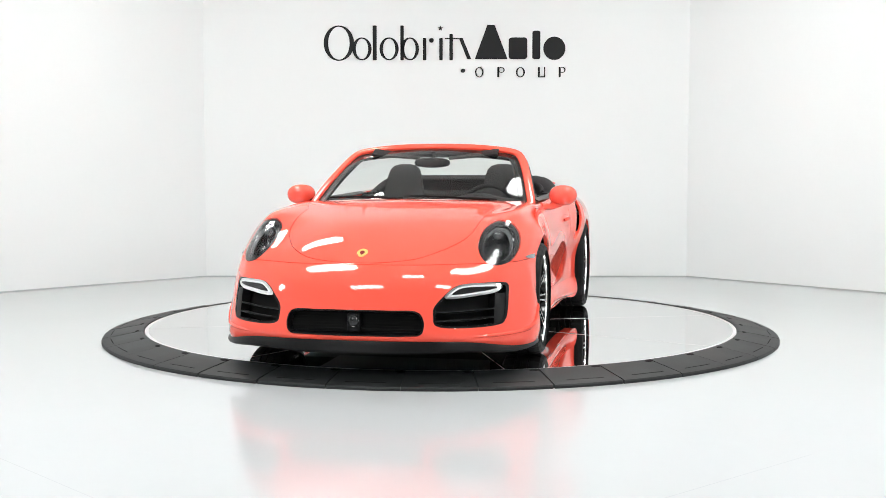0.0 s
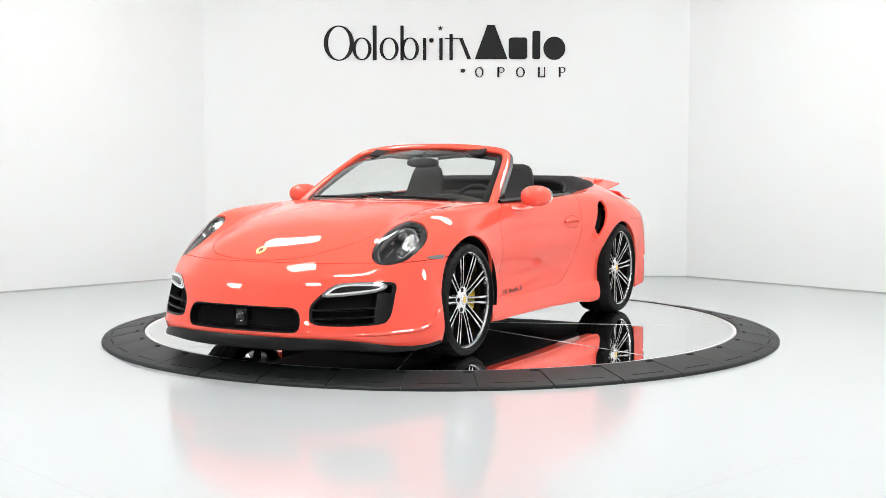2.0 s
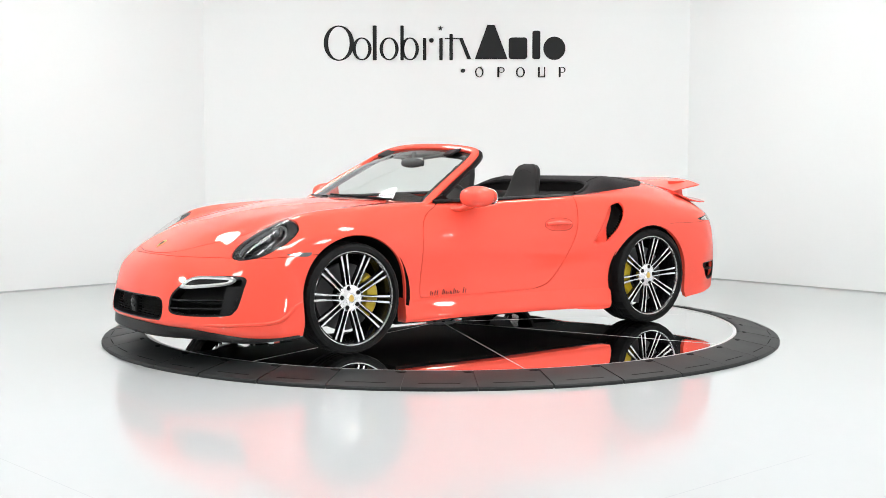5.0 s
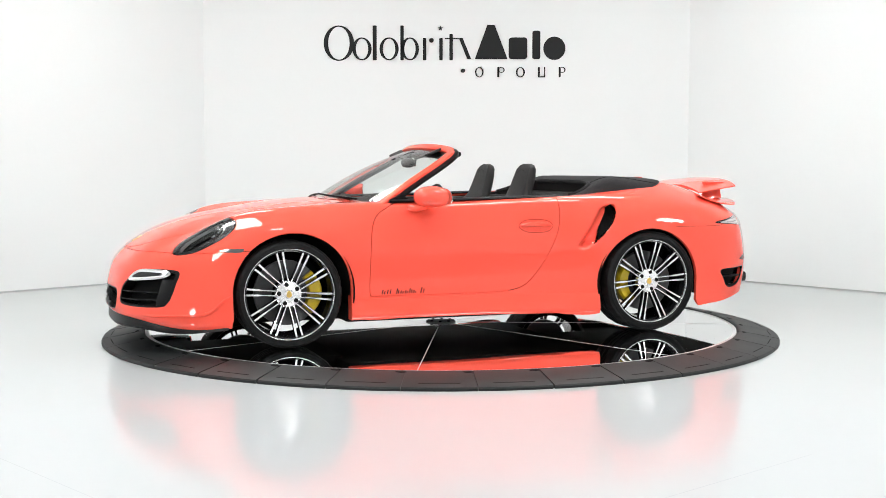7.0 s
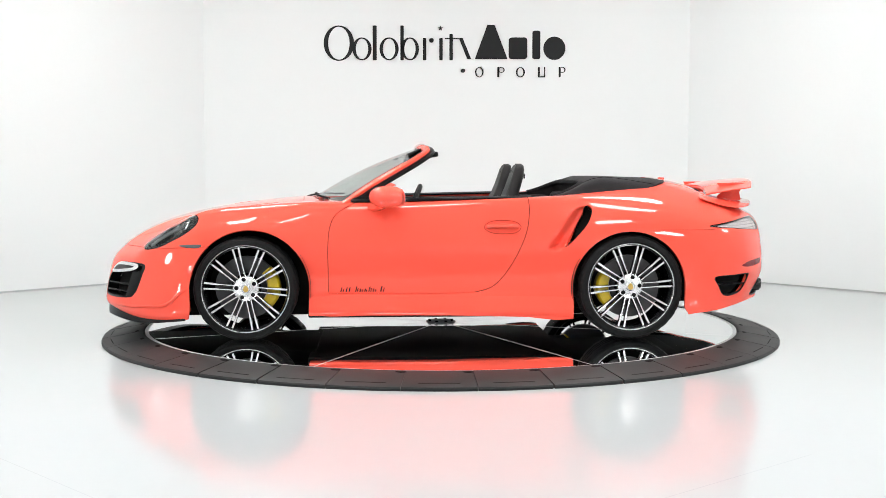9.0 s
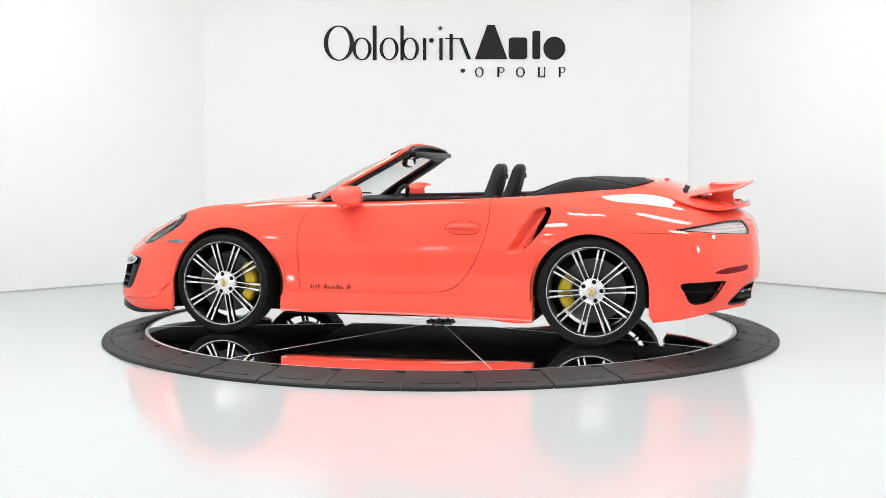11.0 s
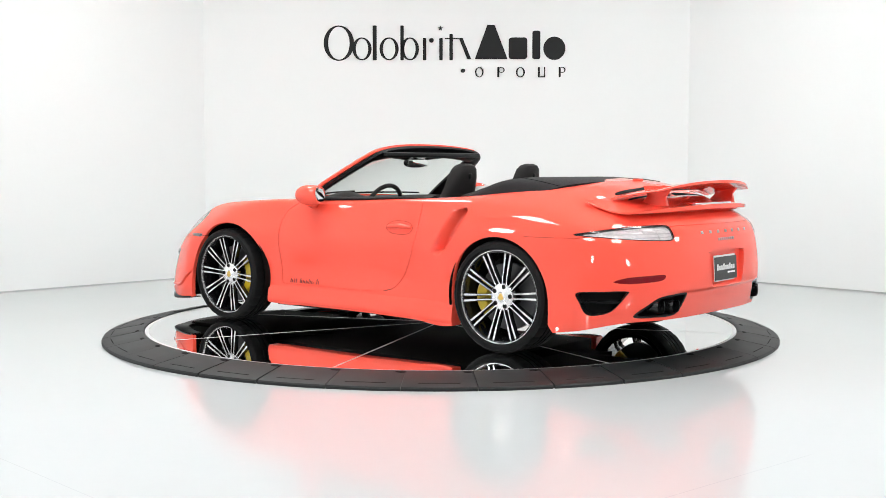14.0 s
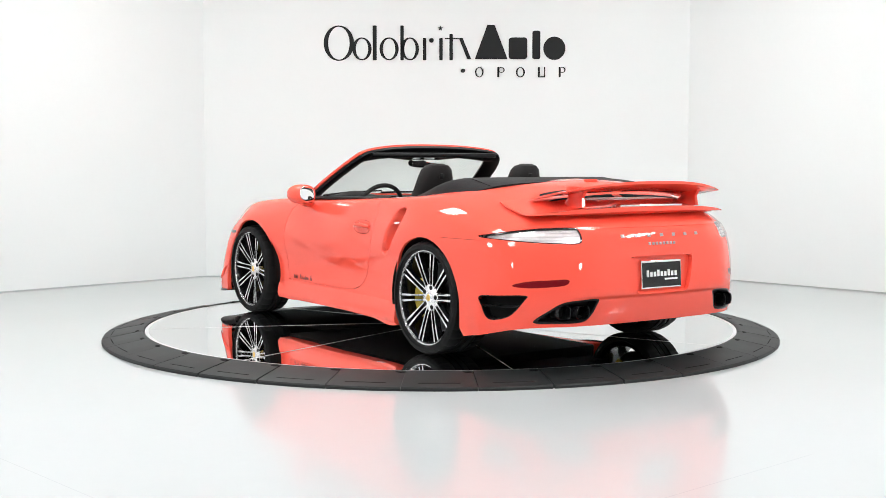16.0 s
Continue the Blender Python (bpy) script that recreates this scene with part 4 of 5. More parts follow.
def front_end(car, got):
    s = got["head"]
    front = lambda V: 1.30 - V[:, 0]
    for sgn in (1, -1):
        f = (lambda q: q) if sgn == 1 else (lambda q: q.mirrored())
        hl = f(s.rim(0.07).shifted(0.0)).mesh("headlight", CLEAR, car, "oval headlight with black bowl and four-point lamp")
        hl.visible_shadow = False
        f(s.shifted(-0.075)).mesh("bowl", GLOSS_BLACK, hl, "gloss black bowl")
        band = s.cut(outline([1, 2], LAMP_F, front, grow=-0.004))[0]
        f(band.cut(outline([1, 2], LAMP_F, front, grow=-0.021))[1].shifted(-0.004).rim(0.06)).mesh("rim", GLOSS_BLACK, hl, "black rim")
        band = band.cut(outline([1, 2], LAMP_F, front, grow=-0.023))[0]
        f(band.cut(outline([1, 2], LAMP_F, front, grow=-0.028))[1].shifted(-0.020).rim(0.02)).mesh("light_guide", LAMP_DIM, hl, "pale light-guide ring")
        for (x, y, z, r) in ((1.622, 0.668, 0.715, 0.037), (1.682, 0.678, 0.617, 0.037)):
            M = Matrix.Translation((x, sgn * y, z)) @ pose(0, 0, 0, 0, 62, sgn * 14)
            part("projector", moved(lathe([(0, 0.022), (r * 0.5, 0.018), (r * 0.82, 0.006), (r * 0.9, -0.004), (r, -0.004), (r * 1.08, -0.012), (r * 1.1, -0.05)], 28, "z"), M), GLOSS_BLACK, hl, "projector with dark bezel")
            part("lens", moved(lathe([(0, 0.026), (r * 0.55, 0.021), (r * 0.84, 0.007), (r * 0.84, 0.0)], 24, "z"), M), LENS_GLASS, hl, "smoky lens")
            part("bezel", moved(lathe([(r * 0.92, -0.002), (r * 0.97, 0.002), (r * 1.04, -0.004), (r * 1.04, -0.010)], 28, "z"), M), CHROME, hl, "thin chrome bezel")
        for dy, dz, dx in ((-0.075, 0.02, 0.0), (0.075, 0.03, -0.04), (-0.06, -0.055, 0.06), (0.075, -0.045, 0.03)):
            M = Matrix.Translation((1.645 + dx, sgn * (0.676 + dy), 0.662 + dz)) @ pose(0, 0, 0, 0, 62, sgn * 14)
            part("led", moved(lathe([(0, 0.006), (0.008, 0.005), (0.012, 0.0), (0.013, -0.02)], 14, "z"), M), GLASSY, hl)
        # lower duct with slats and the light bar over it
        d = got["duct"]
        pan = f(d.rim(0.07).shifted(-0.0005)).V
        du = f(d.shifted(-0.07)).mesh("bumper_duct", BLACK_DEEP, car, "black air duct in the bumper")
        rim_band = d.cut(outline([1, 2], DUCT, front, grow=-0.013))[1]
        f(rim_band.rim(0.06).shifted(-0.001)).mesh("duct_frame", BLACK_TRIM, du, "black duct frame")
        outer = d.cut(lambda V: 0.708 - V[:, 1])[0].cut(lambda V: V[:, 2] - 0.430)[0]
        f(outer.shifted(-0.003).rim(0.05)).mesh("duct_cheek", BLACK_TRIM, du, "black duct cheek")
        BAR = [(0.466, 0.416), (0.495, 0.456), (0.545, 0.482), (0.64, 0.486), (0.715, 0.481), (0.735, 0.458), (0.70, 0.434), (0.60, 0.420), (0.53, 0.413)]
        bar = d.cut(outline([1, 2], BAR, front))[0]
        lb = f(bar.shifted(0.004).rim(0.05)).mesh("light_bar", CHROME, car, "chrome-edged clear light bar")
        f(bar.cut(outline([1, 2], BAR, front, grow=-0.010))[0].shifted(0.006)).mesh("lens", GLASSY, lb, "frosted clear lens")
        f(bar.cut(outline([1, 2], BAR, front, grow=-0.019))[0].shifted(0.0068)).mesh("lens_core", GLOSS_BLACK, lb, "dark lens core")
        for z in (0.306, 0.352):
            slat = d.cut(lambda V, z=z: np.abs(V[:, 2] - z - 0.03 * (V[:, 1] - 0.6)) - 0.004)[0].cut(lambda V: V[:, 1] - 0.712)[0]
            f(slat.shifted(-0.004).rim(0.05)).mesh("slat", BLACK_TRIM, du)
    # middle grille with sensor
    g = got["grille"]
    gr = g.shifted(-0.06).both().mesh("middle_grille", BLACK_DEEP, car, "black middle grille")
    g.cut(outline([1, 2], GRILLE, lambda V: 1.9 - V[:, 0], grow=-0.008))[1].both().rim(0.05).shifted(-0.001).mesh("grille_frame", BLACK_TRIM, gr)
    for k in range(7):
        z = 0.238 + 0.0165 * k
        g.cut(lambda V: np.abs(V[:, 2] - z) - 0.0028)[0].both().shifted(-0.030).rim(0.01).mesh("grille_bar", BLACK_DEEP, gr)
    sen = part("radar_sensor", box_bm(2.175, 2.222, -0.036, 0.036, 0.240, 0.340, 0.014, 3), BLACK_TRIM, car, "black radar sensor box")
    part("lens", moved(lathe([(0, 0.010), (0.018, 0.007), (0.026, 0.0), (0.031, 0.002), (0.033, -0.006)], 24, "z"), Matrix.Translation((2.224, 0, 0.298)) @ pose(0, 0, 0, 0, 90, 0)), GLOSS_BLACK, sen)
    # black lip under the bumper
    top = spline([(2.20, 0, 0.196), (2.18, 0.33, 0.196), (2.10, 0.56, 0.189), (2.0, 0.70, 0.166), (1.88, 0.80, 0.143), (1.75, 0.865, 0.137), (1.66, 0.885, 0.141), (1.60, 0.887, 0.146)], 6)
    path = [Vector(p.tolist()) for p in top]
    path = [Vector((p.x, -p.y, p.z)) for p in path[:0:-1]] + path
    rings = []
    for i, p in enumerate(path):
        t = (path[min(i + 1, len(path) - 1)] - path[max(i - 1, 0)]).normalized()
        o = Vector((t.y, -t.x, 0)).normalized()
        drop = 0.076 - 0.064 * min(1, max(0, (2.20 - p.x) / 0.50)) ** 0.8
        rings.append([p + o * u + Vector((0, 0, w)) for u, w in ((-0.03, 0.004), (0.002, 0.004), (0.012, -0.012), (0.014, -0.85 * drop), (0.004, -drop), (-0.09, -drop * 0.95), (-0.10, -0.006))])
    lip = part("front_lip", sweep(None, rings), BLACK_TRIM, car, "black rubber front lip")
    # soft crease round the bumper corner
    for sgn in (1, -1):
        crease = spline([(1.585, 0.893, 0.335), (1.645, 0.893, 0.295), (1.72, 0.876, 0.235), (1.86, 0.815, 0.218), (2.02, 0.695, 0.214), (2.14, 0.52, 0.214)], 6)
        part("bumper_crease", tube([(x, sgn * y, z) for x, y, z in crease.tolist()], [0.004 + 0.009 * math.sin(math.pi * i / (len(crease) - 1)) ** 0.6 for i in range(len(crease))], 8), PAINT, car)
    # crest on the bonnet
    sh = [(0.030 * math.sin(t) * (1.0 if math.cos(t) > -0.3 else 0.75), 0.037 * math.cos(t)) for t in np.linspace(0, 2 * math.pi, 18, endpoint=False)]
    cr = part("bonnet_crest", moved(slab(sh, -0.002, 0.004, 0.001), Matrix.Translation((2.035, 0, 0.6385)) @ pose(0, 0, 0, 0, 31, 0) @ pose(0, 0, 0, 0, 0, 90)), GOLD, car, "small gold enamel crest")
    part("crest_field", moved(slab([(0.45 * a, 0.5 * b) for a, b in sh], 0.003, 0.0048), Matrix.Translation((2.035, 0, 0.6385)) @ pose(0, 0, 0, 0, 31, 0) @ pose(0, 0, 0, 0, 0, 90)), RED_LENS, cr, "dark red field")
    # side markers
    b = body_sheet()
    MARK = [(1.645, 0.602), (1.60, 0.609), (1.54, 0.611), (1.485, 0.610), (1.492, 0.600), (1.525, 0.589), (1.58, 0.590), (1.625, 0.596)]
    mk = b.cut(outline([0, 2], MARK, lambda V: 0.5 - V[:, 1]))[0]
    for q in (mk, mk.mirrored()):
        o = q.shifted(0.004).rim(0.012).mesh("side_marker", MARKER, car, "clear side marker lamp")
    # parking sensors
    for y in (0.30, -0.30):
        part("parking_sensor", ellipsoid(2.150, y, 0.468, 0.006, 0.010, 0.010), PAINT, car)


def rear_end(car, got):
    rear = lambda V: V[:, 0] + 1.5
    for sgn in (1, -1):
        f = (lambda q: q) if sgn == 1 else (lambda q: q.mirrored())
        t = got["tail"]
        tl = f(t.shifted(0.003).rim(0.02)).mesh("tail_lamp", TAIL_LENS, car, "clear slanted tail lamp")
        tl.visible_shadow = False
        f(t.shifted(-0.014)).mesh("reflector", LAMP_BACK, tl, "silver reflector")
        f(t.cut(outline([1, 2], TAIL_F, rear, grow=-0.006))[1].shifted(-0.004).rim(0.03)).mesh("lamp_edge", GLOSS_BLACK, tl, "dark lamp edge")
        for k in range(3):
            z = 0.708 + 0.021 * k
            st = t.cut(lambda V: np.abs(V[:, 2] - z - 0.018 * (0.7 - V[:, 1])) - 0.003)[0]
            f(st.shifted(-0.012).rim(0.012)).mesh("lamp_rib", LAMP_SILVER, tl)
        for k in range(9):
            y = 0.545 + 0.034 * k
            st = t.cut(lambda V: np.abs(V[:, 1] - y) - 0.002)[0]
            f(st.shifted(-0.010).rim(0.015)).mesh("lamp_divider", LAMP_SILVER, tl)
        v = got["vent"]
        ve = f(v.shifted(-0.055)).mesh("bumper_vent", BLACK_DEEP, car, "black vent behind the wheel")
        f(v.rim(0.055).cut(lambda V: 0 * V[:, 0] + 1)[1].cut(outline([0, 2], VENT, lambda V: 0.4 - V[:, 1], grow=-0.006))[1].shifted(-0.002)).mesh("vent_frame", BLACK_TRIM, ve)
        f(v.cut(lambda V: np.abs(V[:, 2] - 0.345 + 0.02 * (V[:, 0] + 1.9)) - 0.004)[0].shifted(-0.010).rim(0.04)).mesh("vent_slat", BLACK_TRIM, ve)
        p = got["pipes"]
        pr = f(p.shifted(-0.07)).mesh("exhaust_recess", BLACK_DEEP, car, "black exhaust recess")
        f(p.cut(outline([1, 2], PIPES, rear, grow=-0.012))[1].shifted(-0.001).rim(0.06)).mesh("recess_frame", BLACK_TRIM, pr)
        for y in (0.535, 0.632):
            o = [(0.045 * math.copysign(abs(math.cos(a)) ** 0.6, math.cos(a)), 0.037 * math.copysign(abs(math.sin(a)) ** 0.6, math.sin(a))) for a in np.linspace(0, 2 * math.pi, 28, endpoint=False)]
            rings = []
            end = -2.174 + 0.42 * (y - 0.535)
            for x, k in ((-2.02, 0.98), (end, 1.0), (end - 0.006, 0.97), (end - 0.003, 0.90), (-2.07, 0.86)):
                rings.append([Vector((x, sgn * (y + a * k), 0.317 + b * k)) for a, b in o])
            tp = part("tailpipe", sweep(None, rings, cap=False), GLOSS_BLACK, pr, "oval black tailpipe")
            # added black disc, stands in for the dark depth of the pipe
            part("pipe_shade_disc", moved(slab([(b, a) for a, b in o], 0, 0.004), Matrix.Translation((-2.075, sgn * y, 0.317)) @ pose(0, 0, 0, 0, 90, 0)), BLACK_DEEP, pr)
        rf = f(got["reflect"].shifted(-0.002).rim(0.01)).mesh("reflector_strip", RED_LENS, car, "dark red reflector strip")
    got["recess"].shifted(-0.0295).both().mesh("plate_recess", PAINT, car, "red recess round the plate")
    # number plate: frame and plain bars in place of its writing
    M = Matrix.Translation((-2.214, 0.0, 0.503)) @ pose(0, 0, 0, 90 - 3, 0, -90)
    pl = part("number_plate", moved(box_bm(-0.155, 0.155, -0.078, 0.078, 0.0, 0.012, 0.004), M), CHROME, car, "chrome-framed dealer plate")
    part("plate_face", moved(box_bm(-0.148, 0.148, -0.070, 0.066, 0.012, 0.014), M), GLOSS_BLACK, pl, "gloss black plate face")
    for k in range(9):
        part("mark_bar", moved(box_bm(-0.118 + 0.027 * k, -0.100 + 0.027 * k, -0.012, 0.014 + 0.010 * (k % 3 == 0), 0.014, 0.0152), M), ALU, pl)
    part("mark_line", moved(box_bm(0.02, 0.12, -0.034, -0.024, 0.014, 0.0152), M), ALU, pl)
    # rear writing as plain bars
    b = body_sheet()
    for n, y0, dy, z, hw, hh in ((7, 0.285, 0.095, 0.722, 0.012, 0.009), (8, 0.095, 0.027, 0.676, 0.008, 0.008)):
        for k in range(n):
            p, nn = on_tail(b, y0 - dy * k, z)
            up = Vector((0, 0, 1))
            side = up.cross(nn).normalized()
            up = nn.cross(side)
            M = Matrix((side, up, nn)).transposed().to_4x4()
            M.translation = p
            part("badge_bar", moved(box_bm(-hw, hw, -hh, hh, -0.004, 0.004, 0.002), M), BADGE, car, "grey metal badge bar")
    # fixed lower spoiler and raised blade
    def lower(u, v):
        q = abs(2 * u - 1)
        y = (2 * u - 1) * 0.735
        x = -1.80 + 0.10 * q ** 3 - (0.375 - 0.08 * q ** 3) * v
        z = 0.944 - 0.100 * v + 0.036 * v ** 3 - 0.040 * q ** 2.6
        return Vector((x, y, z))
    part("lower_spoiler", aerofoil(lower, lambda q: 0.006 + 0.055 * (1 - q ** 3), 44, 10), PAINT, car, "red fixed tail spoiler", sharp=50)

    def blade(u, v):
        q = abs(2 * u - 1)
        y = (2 * u - 1) * 0.60
        x = -1.850 + 0.060 * q ** 2.5 - 0.345 * v + 0.045 * q ** 2.5 * v
        z = 0.974 + 0.046 * v ** 1.6 + 0.012 * math.sin(math.pi * v) - 0.055 * q ** 2.6
        return Vector((x, y, z))
    w = part("rear_wing", aerofoil(blade, lambda q: 0.006 + 0.026 * (1 - q ** 4), 44, 12), PAINT, car, "red raised rear wing blade", sharp=50)
    for y in (0.44, -0.44):
        bm = bmesh.new()
        rings = [[bm.verts.new((x, y + o * k, h)) for x, o in ((x0, 0.0), ((x0 + x1) / 2, 0.032), (x1, 0.012), (x1, -0.012), ((x0 + x1) / 2, -0.032))] for x0, x1, h, k in ((-1.88, -2.07, 0.875, 1.0), (-1.94, -2.06, 0.930, 0.8), (-1.91, -2.10, 0.990, 1.1))]
        for A, B in zip(rings, rings[1:]):
            for k in range(5):
                bm.faces.new((A[k], A[(k + 1) % 5], B[(k + 1) % 5], B[k]))
        part("wing_strut", bm, PAINT, w)
    part("wing_mesh", box_bm(-2.145, -2.075, -0.24, 0.24, 0.874, 0.890, 0.004), CHROME, car, "bright strip under the wing")
    # engine-lid slots
    b = body_sheet()
    for x0 in (-1.750, -1.840):
        S = [(x0, 0.05), (x0 - 0.004, 0.25), (x0 - 0.0, 0.47), (x0 - 0.014, 0.50), (x0 - 0.030, 0.47), (x0 - 0.034, 0.25), (x0 - 0.034, 0.05), (x0 - 0.017, 0.035)]
        sl = b.cut(outline([0, 1], S, lambda V: 0.8 - V[:, 2]))[0]
        for q in (sl, sl.mirrored()):
            o = q.shifted(0.0025).rim(0.006).mesh("lid_slot", BLACK_DEEP, car, "black engine-lid air slot")
    part("brake_light", box_bm(-1.645, -1.615, -0.045, 0.045, 1.010, 1.026, 0.006, 3), PAINT, car, "small fin on the engine lid")


def sides(car, got):
    b = body_sheet()
    cavs = got["slot"]
    for sgn in (1, -1):
        f = (lambda q: q) if sgn == 1 else (lambda q: q.mirrored())
        sc = f(cavs.shifted(-0.05)).mesh("side_intake", BLACK_DEEP, car, "black side air intake")
        # wheel-house linings
        for cx, cz, r in (ARCH_F, ARCH_R):
            rr = r + 0.012
            bm = grid_mesh(lambda u, v: Vector((cx + rr * math.cos(math.pi * (1.12 * u - 0.06)), sgn * (0.52 + (0.34 if cx > 0 else 0.385) * v), cz + rr * math.sin(math.pi * (1.12 * u - 0.06)))), 28, 4)
            lin = part("wheel_housing", bm, BLACK_DEEP, car, "black wheel housing")
            part("inner_wall", moved(slab([(rr * math.cos(a), rr * math.sin(a)) for a in np.linspace(-0.35, math.pi + 0.35, 24)], 0, 0.01), Matrix.Translation((cx, sgn * 0.515, cz)) @ pose(0, 0, 0, 90, 0, 0)), BLACK_DEEP, lin)
        # sill
        prof = [(-0.012, 0.300), (-0.003, 0.284), (0.005, 0.255), (0.011, 0.220), (0.014, 0.188), (0.010, 0.164), (-0.004, 0.150), (-0.08, 0.150), (-0.08, 0.30)]
        rings = []
        for x in np.linspace(0.828, -0.858, 40):
            lift = -0.022 * max(0.0, -x)
            rings.append([Vector((x, sgn * (on_side(b, x, min(max(z, 0.19), 0.28))[0].y + o), z + lift * (1 if z < 0.2 else 0.2))) for o, z in prof])
        part("side_sill", sweep(None, rings), PAINT, car, "red side sill")
        # door mirror
        bm = ellipsoid(0.328, sgn * 0.902, 0.912, 0.116, 0.092, 0.068, 2.25)
        for v in bm.verts:
            v.co.x = max(v.co.x, 0.250 - 0.40 * (abs(v.co.y) - 0.902))
        mi = part("door_mirror", bm, PAINT, car, "red door mirror")
        part("mirror_foot", tube([(0.425, sgn * 0.765, 0.842), (0.385, sgn * 0.825, 0.838), (0.35, sgn * 0.885, 0.868)], [0.036, 0.028, 0.044], 12, flat=0.7), PAINT, mi)
        part("mirror_glass", moved(ellipsoid(0, 0, 0, 0.004, 0.076, 0.056, 2.3), Matrix.Translation((0.246, sgn * 0.902, 0.912)) @ pose(0, 0, 0, 0, 0, sgn * 21.8) @ pose(0, 0, 0, 0, 9, 0)), MIRROR, mi, "mirror glass")
        part("mirror_triangle", slab_xz([(0.64, 0.860), (0.46, 0.872), (0.40, 0.874), (0.475, 0.925)], sgn * 0.735, 0.012), BLACK_TRIM, mi, "black mirror triangle")
        # door handle; the shade round its oval dish is painted darker red
        HAND = [(-0.285, 0.715), (-0.33, 0.752), (-0.41, 0.760), (-0.49, 0.750), (-0.525, 0.715), (-0.49, 0.680), (-0.41, 0.672), (-0.33, 0.680)]
        dish = b.cut(outline([0, 2], HAND, lambda V: 0.5 - V[:, 1]))[0]
        dr = got["doors"][0 if sgn == 1 else 1]
        ring = dish.cut(outline([0, 2], HAND, lambda V: 0.5 - V[:, 1], grow=-0.003))[1]
        hd = f(ring.shifted(0.0012)).mesh("dish_edge_shade", DARK_RED, dr, "darker red line painting the shade round the handle dish")
        pts = [on_side(b, x, 0.718 + 0.010 * math.sin((x + 0.29) / -0.23 * math.pi)) for x in np.linspace(-0.305, -0.505, 9)]
        part("door_handle", tube([Vector((p.x, sgn * (p.y + 0.004 + 0.016 * math.sin(math.pi * i / 8) ** 0.5), p.z)) for i, (p, n) in enumerate(pts)], [0.010 + 0.006 * math.sin(math.pi * i / 8) for i in range(9)], 10), PAINT, dr, "red door handle")
        # writing on the door as plain slanted bars
        for x0, w, h in ((0.630, 0.022, 0.028), (0.596, 0.006, 0.028), (0.578, 0.006, 0.028), (0.536, 0.016, 0.034), (0.508, 0.020, 0.020), (0.478, 0.014, 0.020), (0.452, 0.018, 0.032), (0.424, 0.020, 0.020), (0.376, 0.026, 0.036)):
            z0 = 0.303 + 0.004 * (0.6 - x0)
            for s0, s1 in (((0.0, 0.007), (0.55 * w + 0.003, 0.55 * w + 0.009)) if w > 0.01 else ((0.0, 0.007),)):
                bm = bmesh.new()
                quad = []
                top = h if s0 == 0.0 else 0.7 * h
                for dx, dz in ((s0, 0), (s1, 0), (s1 + 0.25 * top, top), (s0 + 0.25 * top, top)):
                    p, n = on_side(b, x0 - dx, z0 + dz)
                    quad.append(bm.verts.new((p.x, sgn * (p.y + 0.003), p.z)))
                bm.faces.new(quad)
                part("script_bar", bm, BLACK_TRIM, dr)
    # floor pan
    part("floor_pan", box_bm(-0.86, 0.84, -0.74, 0.74, 0.128, 0.24, 0.01), BLACK_DEEP, car, "black floor pan")
    part("front_pan", box_bm(0.80, 2.08, -0.50, 0.50, 0.120, 0.30, 0.01), BLACK_DEEP, car, "black front underside")
    part("rear_pan", box_bm(-1.74, -0.82, -0.50, 0.50, 0.190, 0.36, 0.04), BLACK_DEEP, car, "black rear underside")
    part("nose_pan", slab([(1.62, -0.84), (1.62, 0.84), (1.8, 0.80), (2.05, 0.56), (2.12, 0.2), (2.12, -0.2), (2.05, -0.56), (1.8, -0.80)], 0.15, 0.17), BLACK_DEEP, car, "black pan under the nose")
    part("tail_pan", slab([(-1.60, -0.90), (-1.80, -0.885), (-1.92, -0.845), (-2.03, -0.72), (-2.11, -0.55), (-2.165, -0.2), (-2.165, 0.2), (-2.11, 0.55), (-2.03, 0.72), (-1.92, 0.845), (-1.80, 0.885), (-1.60, 0.90)], 0.236, 0.248), BLACK_DEEP, car, "black pan under the tail")


def slab_xz(outline_xz, y, thick):
    bm = bmesh.new()
    f = bm.faces.new([bm.verts.new((x, y - thick / 2, z)) for x, z in outline_xz])
    got = bmesh.ops.extrude_face_region(bm, geom=[f])
    for v in got["geom"]:
        if isinstance(v, bmesh.types.BMVert):
            v.co.y = y + thick / 2
    return bm


def rounded(x0, x1, z0, z1, r):
    r = min(r, (x1 - x0) / 2, (z1 - z0) / 2)
    out = []
    for cx, cz, a0 in ((x1 - r, z1 - r, 0), (x0 + r, z1 - r, 90), (x0 + r, z0 + r, 180), (x1 - r, z0 + r, 270)):
        for k in range(5):
            a = radians(a0 + 22.5 * k)
            out.append((cx + r * math.cos(a), cz + r * math.sin(a)))
    return out


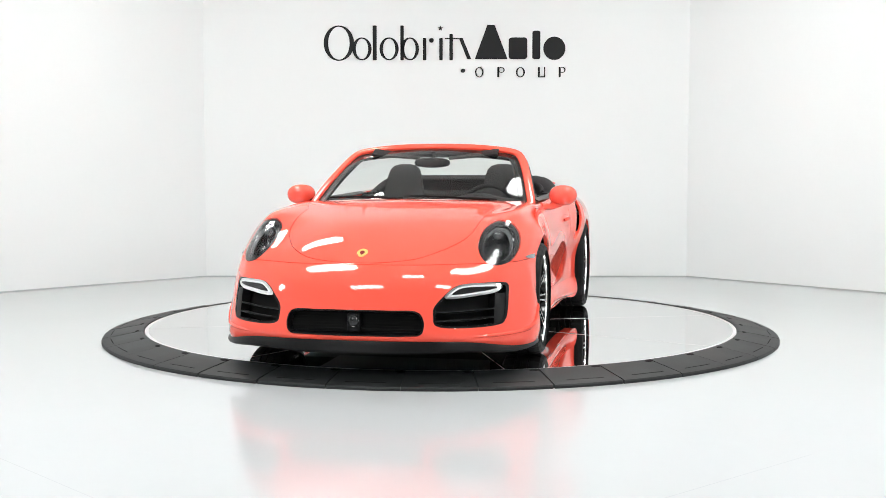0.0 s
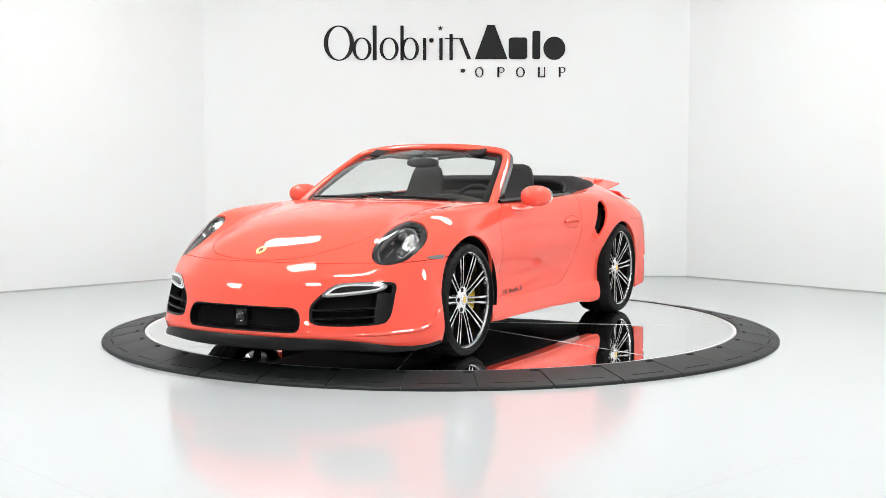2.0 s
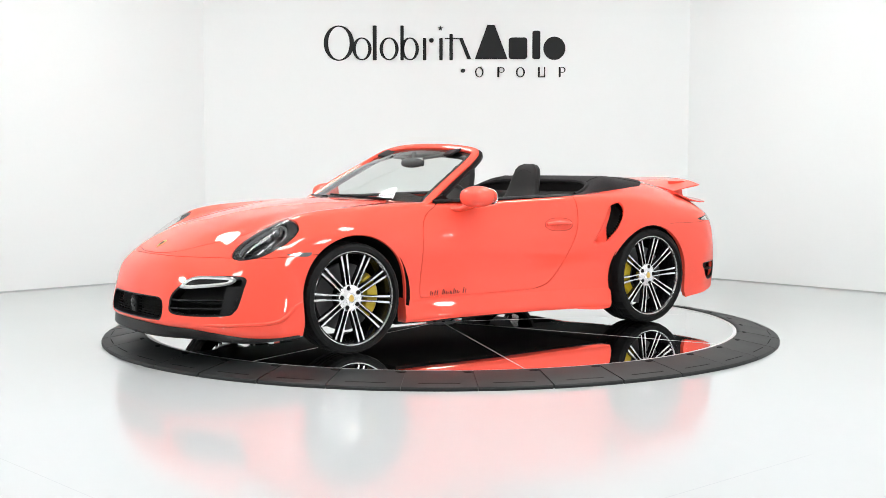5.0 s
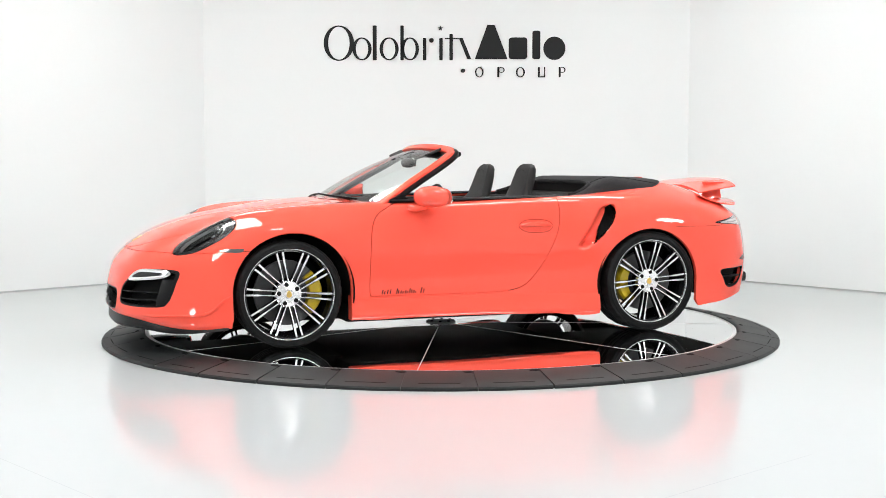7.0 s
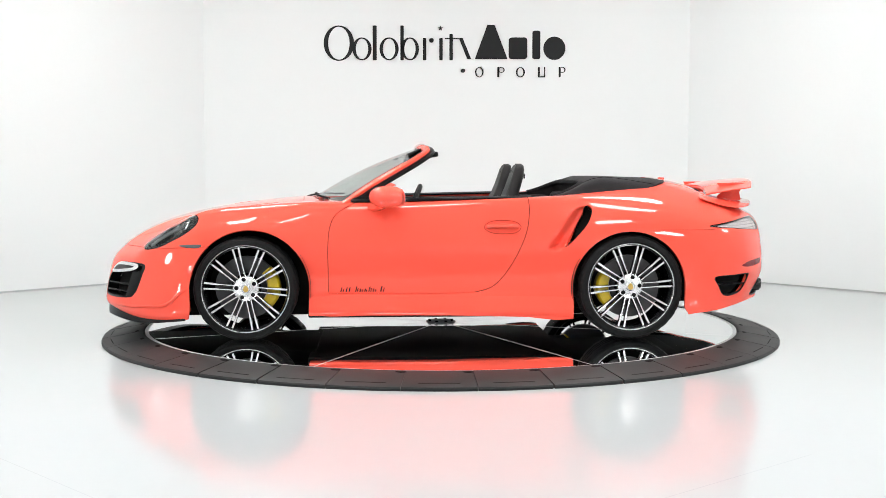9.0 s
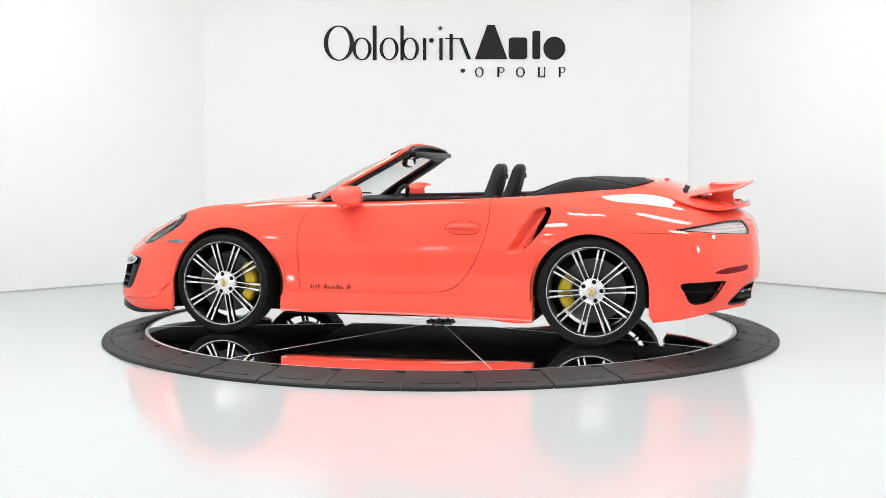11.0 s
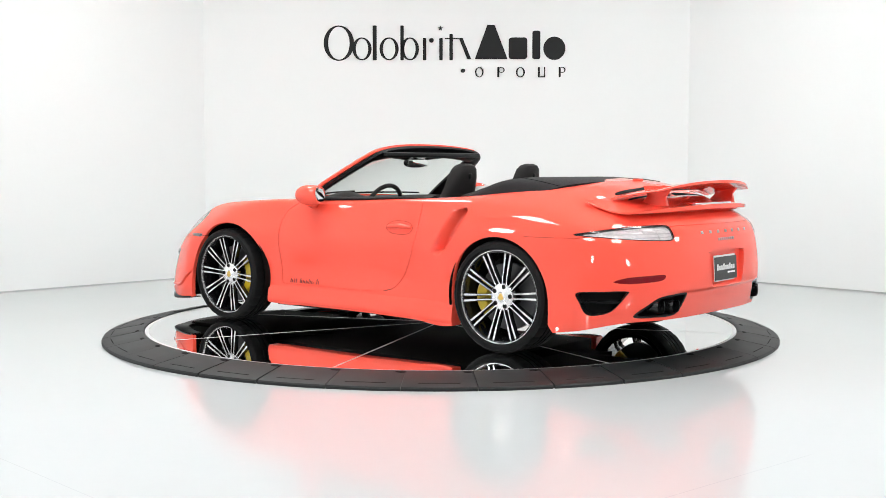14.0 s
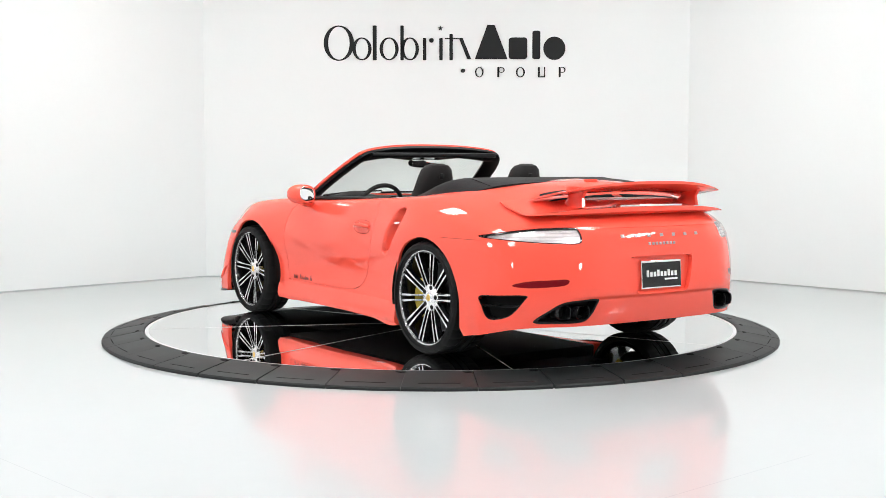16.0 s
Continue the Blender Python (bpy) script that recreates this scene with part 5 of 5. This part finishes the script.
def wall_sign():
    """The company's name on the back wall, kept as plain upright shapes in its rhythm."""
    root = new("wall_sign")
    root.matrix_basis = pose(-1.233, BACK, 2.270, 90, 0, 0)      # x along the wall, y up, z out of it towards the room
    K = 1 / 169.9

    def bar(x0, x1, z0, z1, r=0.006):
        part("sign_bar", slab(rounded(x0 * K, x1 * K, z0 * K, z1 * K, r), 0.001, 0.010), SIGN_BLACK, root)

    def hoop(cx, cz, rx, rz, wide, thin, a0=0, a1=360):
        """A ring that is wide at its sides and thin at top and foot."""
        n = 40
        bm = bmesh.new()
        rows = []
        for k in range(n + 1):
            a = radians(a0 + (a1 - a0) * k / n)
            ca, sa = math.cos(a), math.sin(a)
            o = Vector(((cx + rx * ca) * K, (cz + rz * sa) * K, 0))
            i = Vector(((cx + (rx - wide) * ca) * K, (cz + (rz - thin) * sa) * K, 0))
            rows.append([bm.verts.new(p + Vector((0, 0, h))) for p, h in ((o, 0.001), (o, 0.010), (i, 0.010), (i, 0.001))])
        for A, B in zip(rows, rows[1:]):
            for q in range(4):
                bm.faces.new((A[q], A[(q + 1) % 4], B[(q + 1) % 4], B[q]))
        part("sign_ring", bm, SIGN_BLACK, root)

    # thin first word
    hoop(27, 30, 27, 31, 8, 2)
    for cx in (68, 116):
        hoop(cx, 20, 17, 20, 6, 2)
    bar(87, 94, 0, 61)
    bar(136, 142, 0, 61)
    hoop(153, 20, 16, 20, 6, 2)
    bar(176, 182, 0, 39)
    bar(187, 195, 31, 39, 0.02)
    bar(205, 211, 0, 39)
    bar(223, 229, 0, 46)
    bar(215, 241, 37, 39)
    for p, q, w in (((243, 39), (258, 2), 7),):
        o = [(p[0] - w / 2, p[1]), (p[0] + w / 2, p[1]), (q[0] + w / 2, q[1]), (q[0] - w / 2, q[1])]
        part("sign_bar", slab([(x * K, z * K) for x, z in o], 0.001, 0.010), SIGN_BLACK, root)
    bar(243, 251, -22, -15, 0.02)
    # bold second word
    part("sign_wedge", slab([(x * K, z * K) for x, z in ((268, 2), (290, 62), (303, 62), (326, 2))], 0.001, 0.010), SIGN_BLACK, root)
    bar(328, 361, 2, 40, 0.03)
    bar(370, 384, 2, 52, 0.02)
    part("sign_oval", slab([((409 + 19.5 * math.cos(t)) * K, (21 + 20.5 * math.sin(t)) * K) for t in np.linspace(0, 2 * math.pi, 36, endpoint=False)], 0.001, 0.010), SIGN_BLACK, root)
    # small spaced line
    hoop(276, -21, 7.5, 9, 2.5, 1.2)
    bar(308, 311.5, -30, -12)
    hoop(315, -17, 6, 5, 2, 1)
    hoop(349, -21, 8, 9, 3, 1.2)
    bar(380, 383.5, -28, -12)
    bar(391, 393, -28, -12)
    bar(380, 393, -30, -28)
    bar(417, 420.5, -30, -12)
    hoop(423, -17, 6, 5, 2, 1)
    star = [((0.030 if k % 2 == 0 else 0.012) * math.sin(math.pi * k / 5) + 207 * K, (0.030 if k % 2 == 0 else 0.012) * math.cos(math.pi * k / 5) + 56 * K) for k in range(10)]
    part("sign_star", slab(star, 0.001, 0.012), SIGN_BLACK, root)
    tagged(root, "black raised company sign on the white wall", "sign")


def sports_car():
    car = new("sports_car")
    tagged(car, "coral red open sports car with black soft-top cover", "car")
    got = car_body(car)
    cabin(car)
    front_end(car, got)
    rear_end(car, got)
    sides(car, got)
    wheels(car)
    return car


studio()
softboxes()
stand_lights()
ramp_ring()
table = turntable()
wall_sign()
the_car = sports_car()


def heading(t):
    return 258.6 - 8.364 * t


def motions():
    rows_car, rows_table = [], []
    for k in range(17):
        a = heading(k)
        c, s = math.cos(radians(a)), math.sin(radians(a))
        rows_car.append((k, pose(c * 0.0577, s * 0.0577, DECK, 0, 0, a)))
        rows_table.append((k, pose(0, 0, 0, 0, 0, a + 21.5)))
    walk(the_car, rows_car)
    walk(table, rows_table)


motions()
